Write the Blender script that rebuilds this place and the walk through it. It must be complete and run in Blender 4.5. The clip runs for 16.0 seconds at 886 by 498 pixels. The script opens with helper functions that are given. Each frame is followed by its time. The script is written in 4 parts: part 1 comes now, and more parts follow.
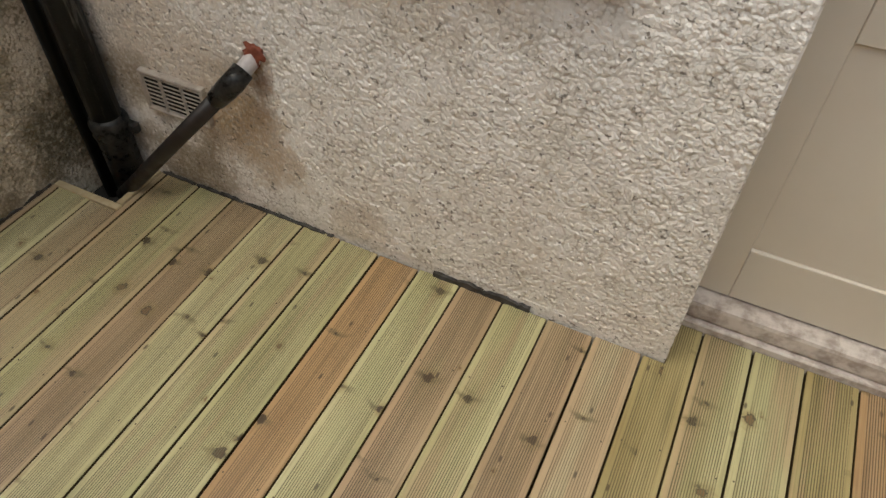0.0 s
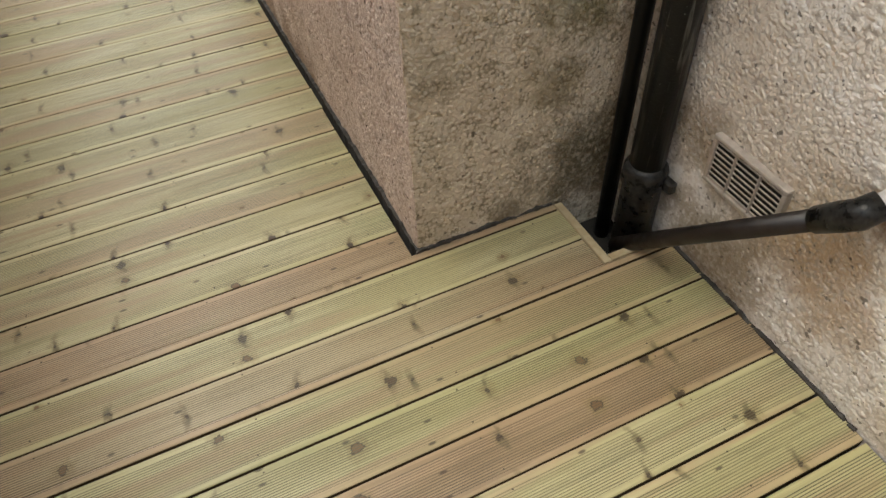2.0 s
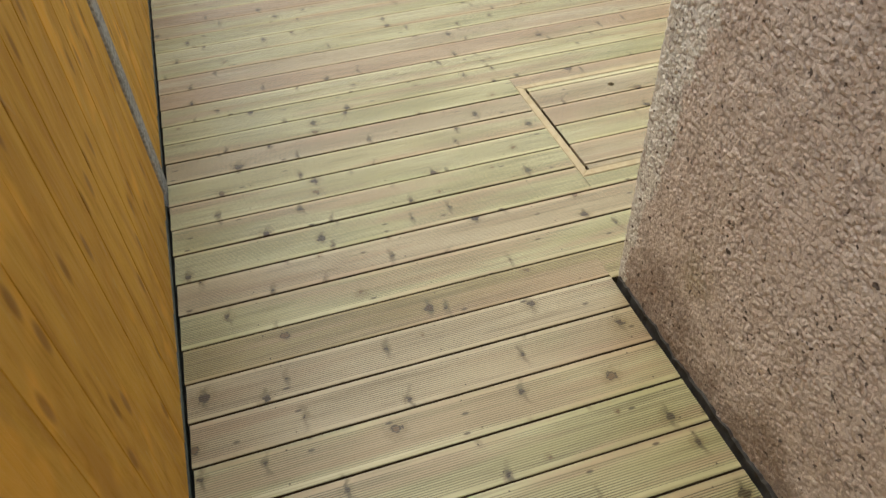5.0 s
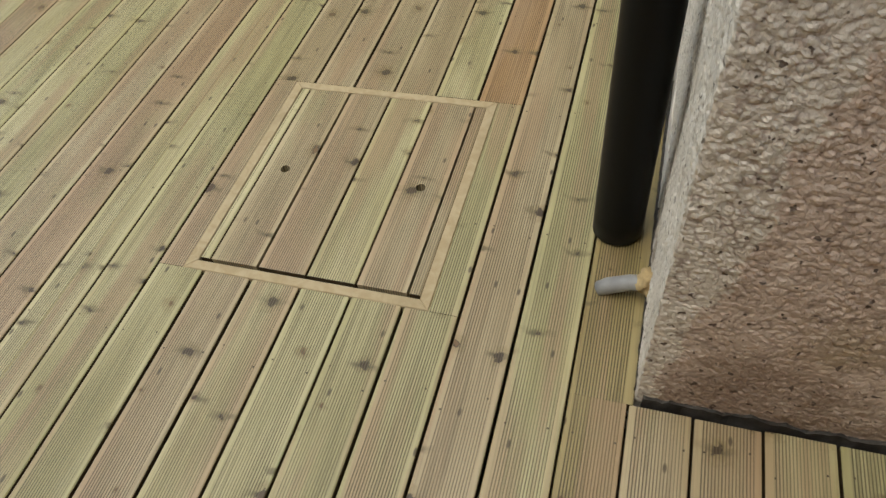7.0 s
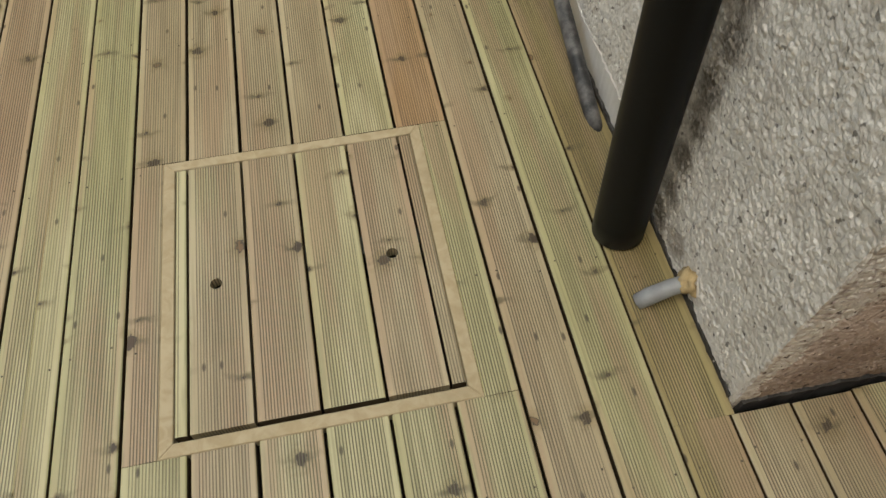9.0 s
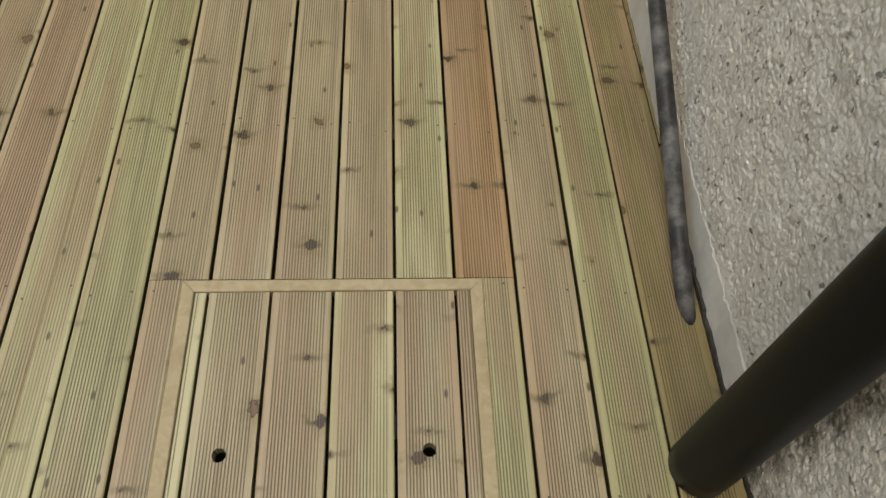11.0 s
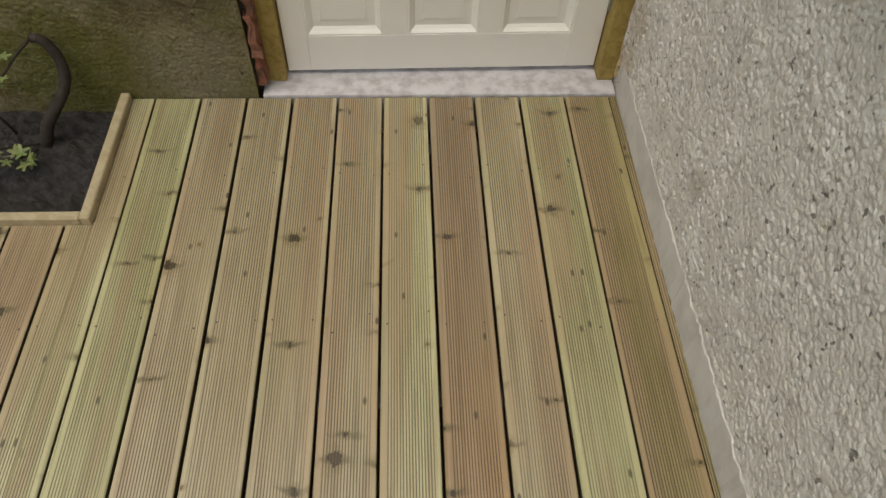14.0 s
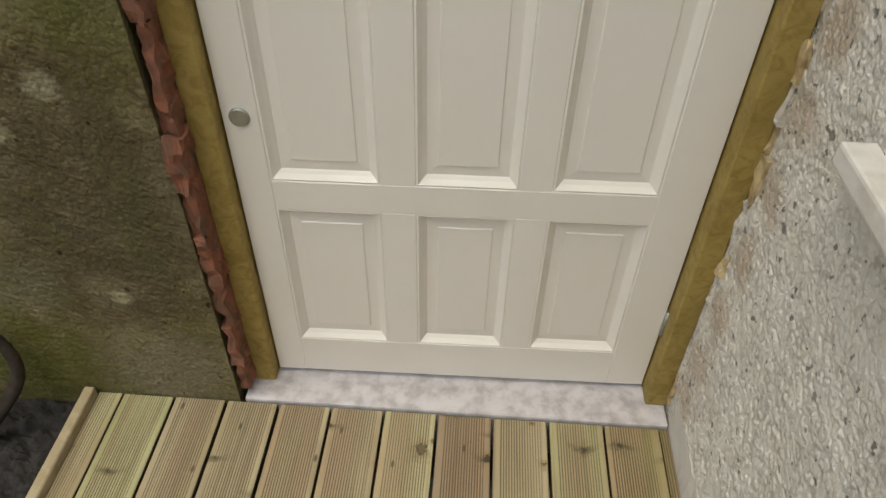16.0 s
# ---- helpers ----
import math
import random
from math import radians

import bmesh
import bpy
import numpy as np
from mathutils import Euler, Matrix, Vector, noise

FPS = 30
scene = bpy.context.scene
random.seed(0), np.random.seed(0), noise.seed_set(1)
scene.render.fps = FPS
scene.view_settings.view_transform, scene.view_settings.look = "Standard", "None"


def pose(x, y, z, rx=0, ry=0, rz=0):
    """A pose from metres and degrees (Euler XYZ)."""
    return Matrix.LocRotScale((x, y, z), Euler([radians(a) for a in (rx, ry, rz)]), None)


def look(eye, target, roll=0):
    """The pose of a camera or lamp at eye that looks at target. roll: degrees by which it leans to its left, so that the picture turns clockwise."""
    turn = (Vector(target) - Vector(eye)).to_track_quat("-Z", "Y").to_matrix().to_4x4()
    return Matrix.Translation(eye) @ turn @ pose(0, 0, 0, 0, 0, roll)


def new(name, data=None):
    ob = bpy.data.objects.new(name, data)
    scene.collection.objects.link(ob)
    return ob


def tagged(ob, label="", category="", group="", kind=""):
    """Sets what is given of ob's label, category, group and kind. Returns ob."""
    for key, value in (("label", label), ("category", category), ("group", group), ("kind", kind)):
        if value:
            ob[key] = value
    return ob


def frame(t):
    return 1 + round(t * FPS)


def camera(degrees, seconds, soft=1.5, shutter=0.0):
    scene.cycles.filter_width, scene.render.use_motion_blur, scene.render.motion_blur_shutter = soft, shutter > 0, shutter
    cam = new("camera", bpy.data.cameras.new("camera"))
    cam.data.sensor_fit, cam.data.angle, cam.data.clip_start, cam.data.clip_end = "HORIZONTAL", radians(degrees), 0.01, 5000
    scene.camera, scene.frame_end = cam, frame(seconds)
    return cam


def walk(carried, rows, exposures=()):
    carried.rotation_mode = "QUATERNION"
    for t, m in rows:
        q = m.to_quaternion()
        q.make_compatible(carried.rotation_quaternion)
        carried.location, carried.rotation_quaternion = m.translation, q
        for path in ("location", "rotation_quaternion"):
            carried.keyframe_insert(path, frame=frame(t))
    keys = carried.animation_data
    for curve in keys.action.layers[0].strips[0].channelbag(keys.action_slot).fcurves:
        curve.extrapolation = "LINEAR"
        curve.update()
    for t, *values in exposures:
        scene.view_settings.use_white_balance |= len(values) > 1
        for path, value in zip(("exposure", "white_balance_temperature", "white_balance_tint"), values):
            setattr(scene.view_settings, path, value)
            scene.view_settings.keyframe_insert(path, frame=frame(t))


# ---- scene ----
cam = camera(64.5, 16.0)
PATH = [
    (0, (3.964, -0.525, 1.45), (3.395, 0.712, -0.015), 1.6),
    (0.5, (3.817, -0.492, 1.434), (3.037, 0.655, -0.006), 1.0),
    (1, (3.686, -0.483, 1.421), (2.753, 0.54, -0.022), 0.8),
    (1.5, (3.574, -0.465, 1.379), (2.468, 0.36, -0.068), -0.7),
    (2, (3.402, -0.442, 1.351), (2.148, 0.1, -0.11), -2.7),
    (2.5, (3.104, -0.526, 1.356), (1.762, -0.213, -0.094), -2.5),
    (3, (2.784, -0.633, 1.365), (1.38, -0.544, -0.058), -2.4),
    (3.5, (2.422, -0.738, 1.384), (0.982, -0.651, -0.002), -1.5),
    (4, (1.983, -0.785, 1.378), (0.522, -0.609, 0.023), -0.5),
    (4.5, (1.57, -0.814, 1.386), (0.118, -0.541, 0.037), -1.4),
    (5, (1.17, -0.819, 1.401), (-0.235, -0.435, 0.031), -2.9),
    (5.2, (1.031, -0.797, 1.375), (-0.346, -0.345, -0.002), -3.5),
    (7.3, (-0.184, -0.617, 1.233), (-0.473, 0.591, -0.335), -8.5),
    (7.5, (-0.225, -0.568, 1.228), (-0.415, 0.634, -0.36), -9.3),
    (8, (-0.376, -0.45, 1.239), (-0.277, 0.699, -0.395), -9.2),
    (8.2, (-0.471, -0.423, 1.245), (-0.309, 0.699, -0.403), -8.5),
    (10.3, (-0.638, -0.095, 1.253), (-0.509, 0.922, -0.464), 6.3),
    (10.5, (-0.623, -0.023, 1.257), (-0.488, 0.991, -0.461), 6.6),
    (11, (-0.631, 0.122, 1.253), (-0.48, 1.139, -0.463), 7.0),
    (11.5, (-0.658, 0.344, 1.273), (-0.501, 1.378, -0.432), 6.4),
    (12, (-0.666, 0.511, 1.282), (-0.498, 1.568, -0.408), 6.0),
    (12.5, (-0.639, 0.687, 1.274), (-0.479, 1.773, -0.397), 5.3),
    (13, (-0.576, 0.902, 1.281), (-0.432, 2.027, -0.366), 4.5),
    (13.5, (-0.551, 1.071, 1.286), (-0.43, 2.229, -0.341), 3.6),
    (14, (-0.558, 1.298, 1.298), (-0.461, 2.48, -0.313), 2.9),
    (14.5, (-0.534, 1.46, 1.296), (-0.482, 2.656, -0.307), 1.7),
    (15, (-0.477, 1.664, 1.294), (-0.47, 2.887, -0.289), 1.3),
    (15.5, (-0.441, 1.799, 1.305), (-0.478, 3.12, -0.197), 1.3),
    (16, (-0.446, 1.854, 1.364), (-0.525, 3.315, 0.001), 1.2),
]
walk(cam, [(t, look(e, g, r)) for t, e, g, r in PATH],
     [(t, stops, 6400, 0) for t, stops in ((0, 0.48), (1.0, 0.65), (2.0, 0.9), (2.5, 1.0), (4.0, 1.0), (5.2, 0.6), (7.3, 0.12), (8.2, 0.07), (10.3, -0.02), (12.5, -0.05), (14.5, 0.03), (16, 0.15))])

# ---- light ----
SUN_EL, SUN_AZ = 74, 222
world = bpy.data.worlds.new("overcast_sky")
scene.world = world
world.use_nodes = True
wn, wl = world.node_tree.nodes, world.node_tree.links
sky = wn.new("ShaderNodeTexSky")
sky.sky_type, sky.sun_disc = "NISHITA", False
sky.sun_elevation, sky.sun_rotation = radians(SUN_EL), radians(SUN_AZ)
sky.air_density, sky.dust_density, sky.ozone_density = 1.0, 6.0, 1.0
wn["Background"].inputs[1].default_value = 0.15
wl.new(sky.outputs[0], wn["Background"].inputs[0])
sun = new("sun", bpy.data.lights.new("sun", "SUN"))
sun.data.energy, sun.data.angle, sun.data.color = 1.0, radians(110), (1.0, 0.98, 0.95)
az, el = radians(SUN_AZ), radians(SUN_EL)
sun.matrix_world = look((math.sin(az) * math.cos(el) * 9, math.cos(az) * math.cos(el) * 9, math.sin(el) * 9), (0, 0, 0))


# ---- materials ----
class Nodes:
    """A material's node tree, with short words for the nodes used here."""

    def __init__(self, name, rough=0.8, metal=0.0, spec=0.3):
        self.mat = bpy.data.materials.new(name)
        self.mat.use_nodes = True
        self.n, self.l = self.mat.node_tree.nodes, self.mat.node_tree.links
        self.b = self.n["Principled BSDF"]
        self.b.inputs["Roughness"].default_value = rough
        self.b.inputs["Metallic"].default_value = metal
        self.b.inputs["Specular IOR Level"].default_value = spec
        self.tc = self.n.new("ShaderNodeTexCoord")
        self.rand = None

    def put(self, socket, value):
        if isinstance(value, bpy.types.NodeSocket):
            self.l.new(value, socket)
        else:
            socket.default_value = value

    def random(self):
        if self.rand is None:
            self.rand = self.n.new("ShaderNodeObjectInfo").outputs["Random"]
        return self.rand

    def coords(self, scale=(1, 1, 1), shift=None, local=True):
        m = self.n.new("ShaderNodeMapping")
        self.l.new(self.tc.outputs["Object"] if local else self.n.new("ShaderNodeNewGeometry").outputs["Position"], m.inputs[0])
        m.inputs["Scale"].default_value = scale
        if shift:
            v = self.n.new("ShaderNodeVectorMath")
            v.operation = "MULTIPLY_ADD"
            v.inputs[0].default_value = shift
            c = self.n.new("ShaderNodeCombineXYZ")
            for i in range(3):
                self.l.new(self.random(), c.inputs[i])
            self.l.new(c.outputs[0], v.inputs[1])
            self.l.new(m.outputs[0], v.inputs[2])
            return v.outputs[0]
        return m.outputs[0]

    def noise(self, vec, scale, detail=4, rough=0.6, distort=0.0):
        t = self.n.new("ShaderNodeTexNoise")
        self.l.new(vec, t.inputs["Vector"])
        t.inputs["Scale"].default_value, t.inputs["Detail"].default_value = scale, detail
        t.inputs["Roughness"].default_value, t.inputs["Distortion"].default_value = rough, distort
        return t.outputs["Fac"]

    def voronoi(self, vec, scale, feature="F1", out="Distance", flat=False):
        t = self.n.new("ShaderNodeTexVoronoi")
        t.feature = feature
        t.voronoi_dimensions = "2D" if flat else "3D"
        self.l.new(vec, t.inputs["Vector"])
        t.inputs["Scale"].default_value = scale
        return t.outputs[out]

    def math(self, op, a, b=0.0, clamp=False):
        m = self.n.new("ShaderNodeMath")
        m.operation, m.use_clamp = op, clamp
        self.put(m.inputs[0], a)
        self.put(m.inputs[1], b)
        return m.outputs[0]

    def ramp(self, fac, lo, hi, a=0.0, b=1.0):
        m = self.n.new("ShaderNodeMapRange")
        m.clamp = True
        m.interpolation_type = "SMOOTHSTEP"
        self.put(m.inputs[0], fac)
        for i, v in enumerate((lo, hi, a, b)):
            m.inputs[i + 1].default_value = v
        return m.outputs[0]

    def mix(self, fac, a, b, mode="MIX"):
        m = self.n.new("ShaderNodeMix")
        m.data_type, m.blend_type = "RGBA", mode
        self.put(m.inputs[0], fac)
        for i, v in ((6, a), (7, b)):
            self.put(m.inputs[i], (*v, 1) if isinstance(v, tuple) else v)
        return m.outputs[2]

    def axis(self, vec, i):
        s = self.n.new("ShaderNodeSeparateXYZ")
        self.l.new(vec, s.inputs[0])
        return s.outputs[i]

    def done(self, color, bump=None, strength=0.3, distance=0.002, rough=None):
        self.put(self.b.inputs["Base Color"], (*color, 1) if isinstance(color, tuple) else color)
        if rough is not None:
            self.put(self.b.inputs["Roughness"], rough)
        if bump is not None:
            b = self.n.new("ShaderNodeBump")
            b.inputs["Strength"].default_value, b.inputs["Distance"].default_value = strength, distance
            self.l.new(bump, b.inputs["Height"])
            self.l.new(b.outputs[0], self.b.inputs["Normal"])
        return self.mat


def decking(name, pale, mid, knot=(0.040, 0.024, 0.012), groove_shade=1.0, far=None):
    """Reeded, pressure-treated softwood; the grain runs along the board's own y."""
    k = Nodes(name, 0.5, spec=0.58)
    p = k.coords((1, 1, 1), (3.1, 17.3, 5.7))
    x = k.axis(k.coords(), 0)
    grain = k.noise(k.coords((1, 0.045, 1), (3.1, 2.3, 5.7)), 60, 5, 0.62, 0.6)
    broad = k.noise(k.coords((1, 0.16, 1), (9.1, 7.3, 1.7)), 9, 3, 0.5, 0.5)
    col = k.mix(k.ramp(broad, 0.34, 0.66), mid, pale)
    col = k.mix(k.math("MULTIPLY", k.ramp(grain, 0.5, 0.72), 0.55), col, tuple(c * 0.62 for c in mid))
    if far:
        col = k.mix(k.ramp(k.math("ADD", k.axis(k.coords(), 1), k.math("MULTIPLY", broad, 0.5)), -0.1, 0.8), col, far)
    # rosy heartwood in long tongues
    heart = k.noise(k.coords((1, 0.07, 1), (6.1, 3.7, 2.9)), 13, 3, 0.5, 0.3)
    col = k.mix(k.ramp(heart, 0.48, 0.62, 0, 0.72), col, (0.37, 0.26, 0.155))
    rings = k.noise(k.coords((1, 0.02, 1), (1.1, 0.7, 2.9)), 150, 2, 0.5, 0.2)
    col = k.mix(k.ramp(rings, 0.5, 0.68, 0, 0.45), col, tuple(c * 0.6 for c in mid))
    # smudges of green preservative and grey
    smear = k.noise(k.coords((1, 0.4, 1), (2.2, 11.3, 0.7)), 6, 3)
    col = k.mix(k.ramp(smear, 0.56, 0.78, 0, 0.35), col, (0.33, 0.35, 0.17))
    # knots: a dark eye with a ring, a brown halo, and a dark wing swept across the board
    wob = k.n.new("ShaderNodeVectorMath")
    wob.operation = "ADD"
    k.l.new(k.coords((8.6, 5.6, 0.0), (7.0, 13.0, 0.0)), wob.inputs[0])
    nz = k.n.new("ShaderNodeTexNoise")
    k.l.new(p, nz.inputs["Vector"])
    nz.inputs["Scale"].default_value = 60
    sc = k.n.new("ShaderNodeVectorMath")
    sc.operation = "SCALE"
    k.l.new(nz.outputs["Color"], sc.inputs[0])
    sc.inputs[3].default_value = 0.13
    k.l.new(sc.outputs[0], wob.inputs[1])
    near = k.n.new("ShaderNodeTexVoronoi")
    near.voronoi_dimensions = "2D"
    near.inputs["Scale"].default_value = 1.0
    k.l.new(wob.outputs[0], near.inputs["Vector"])
    off = k.n.new("ShaderNodeVectorMath")
    off.operation = "SUBTRACT"
    k.l.new(wob.outputs[0], off.inputs[0])
    k.l.new(near.outputs["Position"], off.inputs[1])
    dx, dy = k.math("DIVIDE", k.axis(off.outputs[0], 0), 8.6), k.math("DIVIDE", k.axis(off.outputs[0], 1), 5.6)
    r1, r2, r3 = (k.axis(near.outputs["Color"], i) for i in range(3))
    some = k.math("GREATER_THAN", r1, 0.34)
    size = k.math("ADD", 0.0036, k.math("MULTIPLY", k.math("MULTIPLY", r2, r2), 0.0075))
    q = k.math("DIVIDE", k.math("SQRT", k.math("ADD", k.math("MULTIPLY", dx, dx), k.math("MULTIPLY", k.math("MULTIPLY", dy, dy), 0.9))), size)
    q = k.math("MULTIPLY", q, k.ramp(k.noise(p, 70, 3), 0.3, 0.7, 0.72, 1.3))
    halo = k.math("MULTIPLY", k.ramp(q, 0.8, 3.6, 1, 0), some)
    core = k.math("MULTIPLY", k.ramp(q, 0.7, 1.2, 1, 0), some)
    eye = k.math("MULTIPLY", k.ramp(k.math("ABSOLUTE", k.math("SUBTRACT", q, 1.0)), 0.02, 0.3, 1, 0), k.math("MULTIPLY", some, k.math("GREATER_THAN", r2, 0.7)))
    bow = k.math("MULTIPLY", k.math("MULTIPLY", dx, dx), k.math("MULTIPLY", k.math("SUBTRACT", r3, 0.5), 22.0))
    wing = k.math("MULTIPLY", k.ramp(k.math("ABSOLUTE", k.math("SUBTRACT", dy, bow)), 0.0008, 0.0115, 1, 0), k.ramp(k.math("ABSOLUTE", dx), 0.008, 0.050, 1, 0))
    wing = k.math("MULTIPLY", k.math("MULTIPLY", wing, k.math("MULTIPLY", k.math("GREATER_THAN", r3, 0.3), some)), k.ramp(k.noise(p, 30, 2), 0.4, 0.6, 0.45, 1))
    col = k.mix(k.math("MULTIPLY", halo, 0.6), col, (0.22, 0.165, 0.07))
    col = k.mix(k.math("MULTIPLY", wing, 0.85), col, (0.10, 0.078, 0.035))
    col = k.mix(k.math("MULTIPLY", core, 0.95), col, k.mix(k.ramp(r3, 0.25, 0.35), (0.15, 0.085, 0.035), knot))
    col = k.mix(k.math("MULTIPLY", eye, 0.85), col, tuple(c * 0.7 for c in knot))
    pin = k.coords((15.0, 6.0, 0.0), (5.0, 9.0, 0.0))
    dot = k.math("MULTIPLY", k.ramp(k.voronoi(pin, 1.0, flat=True), 0.03, 0.075, 1, 0), k.math("GREATER_THAN", k.axis(k.voronoi(pin, 1.0, out="Color", flat=True), 1), 0.68))
    col = k.mix(k.math("MULTIPLY", dot, 0.8), col, knot)
    # reeding between two plain margins; groove shade painted as dark lines
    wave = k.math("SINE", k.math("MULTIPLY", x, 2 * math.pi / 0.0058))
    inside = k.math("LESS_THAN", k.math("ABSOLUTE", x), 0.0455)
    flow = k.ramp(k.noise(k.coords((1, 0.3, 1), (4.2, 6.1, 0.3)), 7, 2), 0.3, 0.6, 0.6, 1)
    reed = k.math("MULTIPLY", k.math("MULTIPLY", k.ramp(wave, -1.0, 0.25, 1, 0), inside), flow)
    col = k.mix(k.math("MULTIPLY", reed, groove_shade), col, tuple(c * 0.27 for c in mid))
    bump = k.math("SUBTRACT", k.math("MULTIPLY", grain, 0.35), reed)
    return k.done(col, bump, 0.6, 0.0016, k.ramp(grain, 0.3, 0.7, 0.30, 0.46))


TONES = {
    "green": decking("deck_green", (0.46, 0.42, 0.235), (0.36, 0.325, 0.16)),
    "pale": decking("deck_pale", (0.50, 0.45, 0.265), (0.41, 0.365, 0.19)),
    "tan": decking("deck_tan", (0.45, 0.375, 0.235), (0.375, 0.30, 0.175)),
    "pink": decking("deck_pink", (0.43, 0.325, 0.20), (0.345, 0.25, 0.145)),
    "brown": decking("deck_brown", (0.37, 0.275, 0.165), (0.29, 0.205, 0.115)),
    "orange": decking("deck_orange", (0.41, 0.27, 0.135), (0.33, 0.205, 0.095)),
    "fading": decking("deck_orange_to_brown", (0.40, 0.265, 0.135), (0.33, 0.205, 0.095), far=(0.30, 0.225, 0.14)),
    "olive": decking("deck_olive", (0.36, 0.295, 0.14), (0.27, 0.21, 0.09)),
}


def timber(name, pale, dark, rough=0.65):
    k = Nodes(name, rough)
    grain = k.noise(k.coords((1, 1, 1), (3, 5, 7)), 30, 5, 0.6, 1.2)
    broad = k.noise(k.coords((1, 1, 1), (5, 3, 2)), 5, 3)
    col = k.mix(k.ramp(grain, 0.35, 0.7), pale, dark)
    col = k.mix(k.ramp(broad, 0.5, 0.75, 0, 0.5), col, tuple(c * 0.7 for c in dark))
    return k.done(col, grain, 0.35, 0.001)


def fence_wood(name, pale, dark):
    """Dip-stained sawn boards, the grain upright."""
    k = Nodes(name, 0.6)
    grain = k.noise(k.coords((1, 1, 0.12), (3, 5, 7)), 45, 6, 0.65, 1.5)
    broad = k.noise(k.coords((1, 1, 0.3), (9, 5, 2)), 7, 4, 0.6, 1.2)
    blotch = k.noise(k.coords((1, 1, 0.7), (9, 5, 2)), 4.5, 3)
    col = k.mix(k.ramp(broad, 0.3, 0.7), dark, pale)
    col = k.mix(k.ramp(grain, 0.52, 0.75, 0, 0.4), col, tuple(c * 0.6 for c in dark))
    scuff = k.noise(k.coords((1, 1, 0.35), (2, 8, 3)), 26, 2, 0.5, 2.0)
    col = k.mix(k.ramp(scuff, 0.68, 0.74, 0, 0.4), col, (0.62, 0.40, 0.16))
    col = k.mix(k.ramp(blotch, 0.55, 0.7, 0, 0.7), col, (pale[0] * 1.25, pale[1] * 1.15, pale[2]))
    m = k.n.new("ShaderNodeVectorMath")
    m.operation = "MULTIPLY"
    sw = k.n.new("ShaderNodeCombineXYZ")
    q = k.coords((8, 0, 3.0), (6, 0, 8))
    k.l.new(k.axis(q, 0), sw.inputs[0])
    k.l.new(k.axis(q, 2), sw.inputs[1])
    k.l.new(sw.outputs[0], m.inputs[0])
    m.inputs[1].default_value = (1, 1, 1)
    d = k.voronoi(m.outputs[0], 1.0, flat=True)
    col = k.mix(k.ramp(d, 0.04, 0.13, 0.55, 0), col, (0.16, 0.05, 0.012))
    return k.done(col, grain, 0.5, 0.0015, k.ramp(grain, 0.3, 0.7, 0.5, 0.72))


FENCE_RED = fence_wood("fence_red_stain", (0.58, 0.265, 0.030), (0.38, 0.14, 0.014))
FENCE_GOLD = fence_wood("fence_gold_stain", (0.70, 0.39, 0.055), (0.53, 0.26, 0.030))


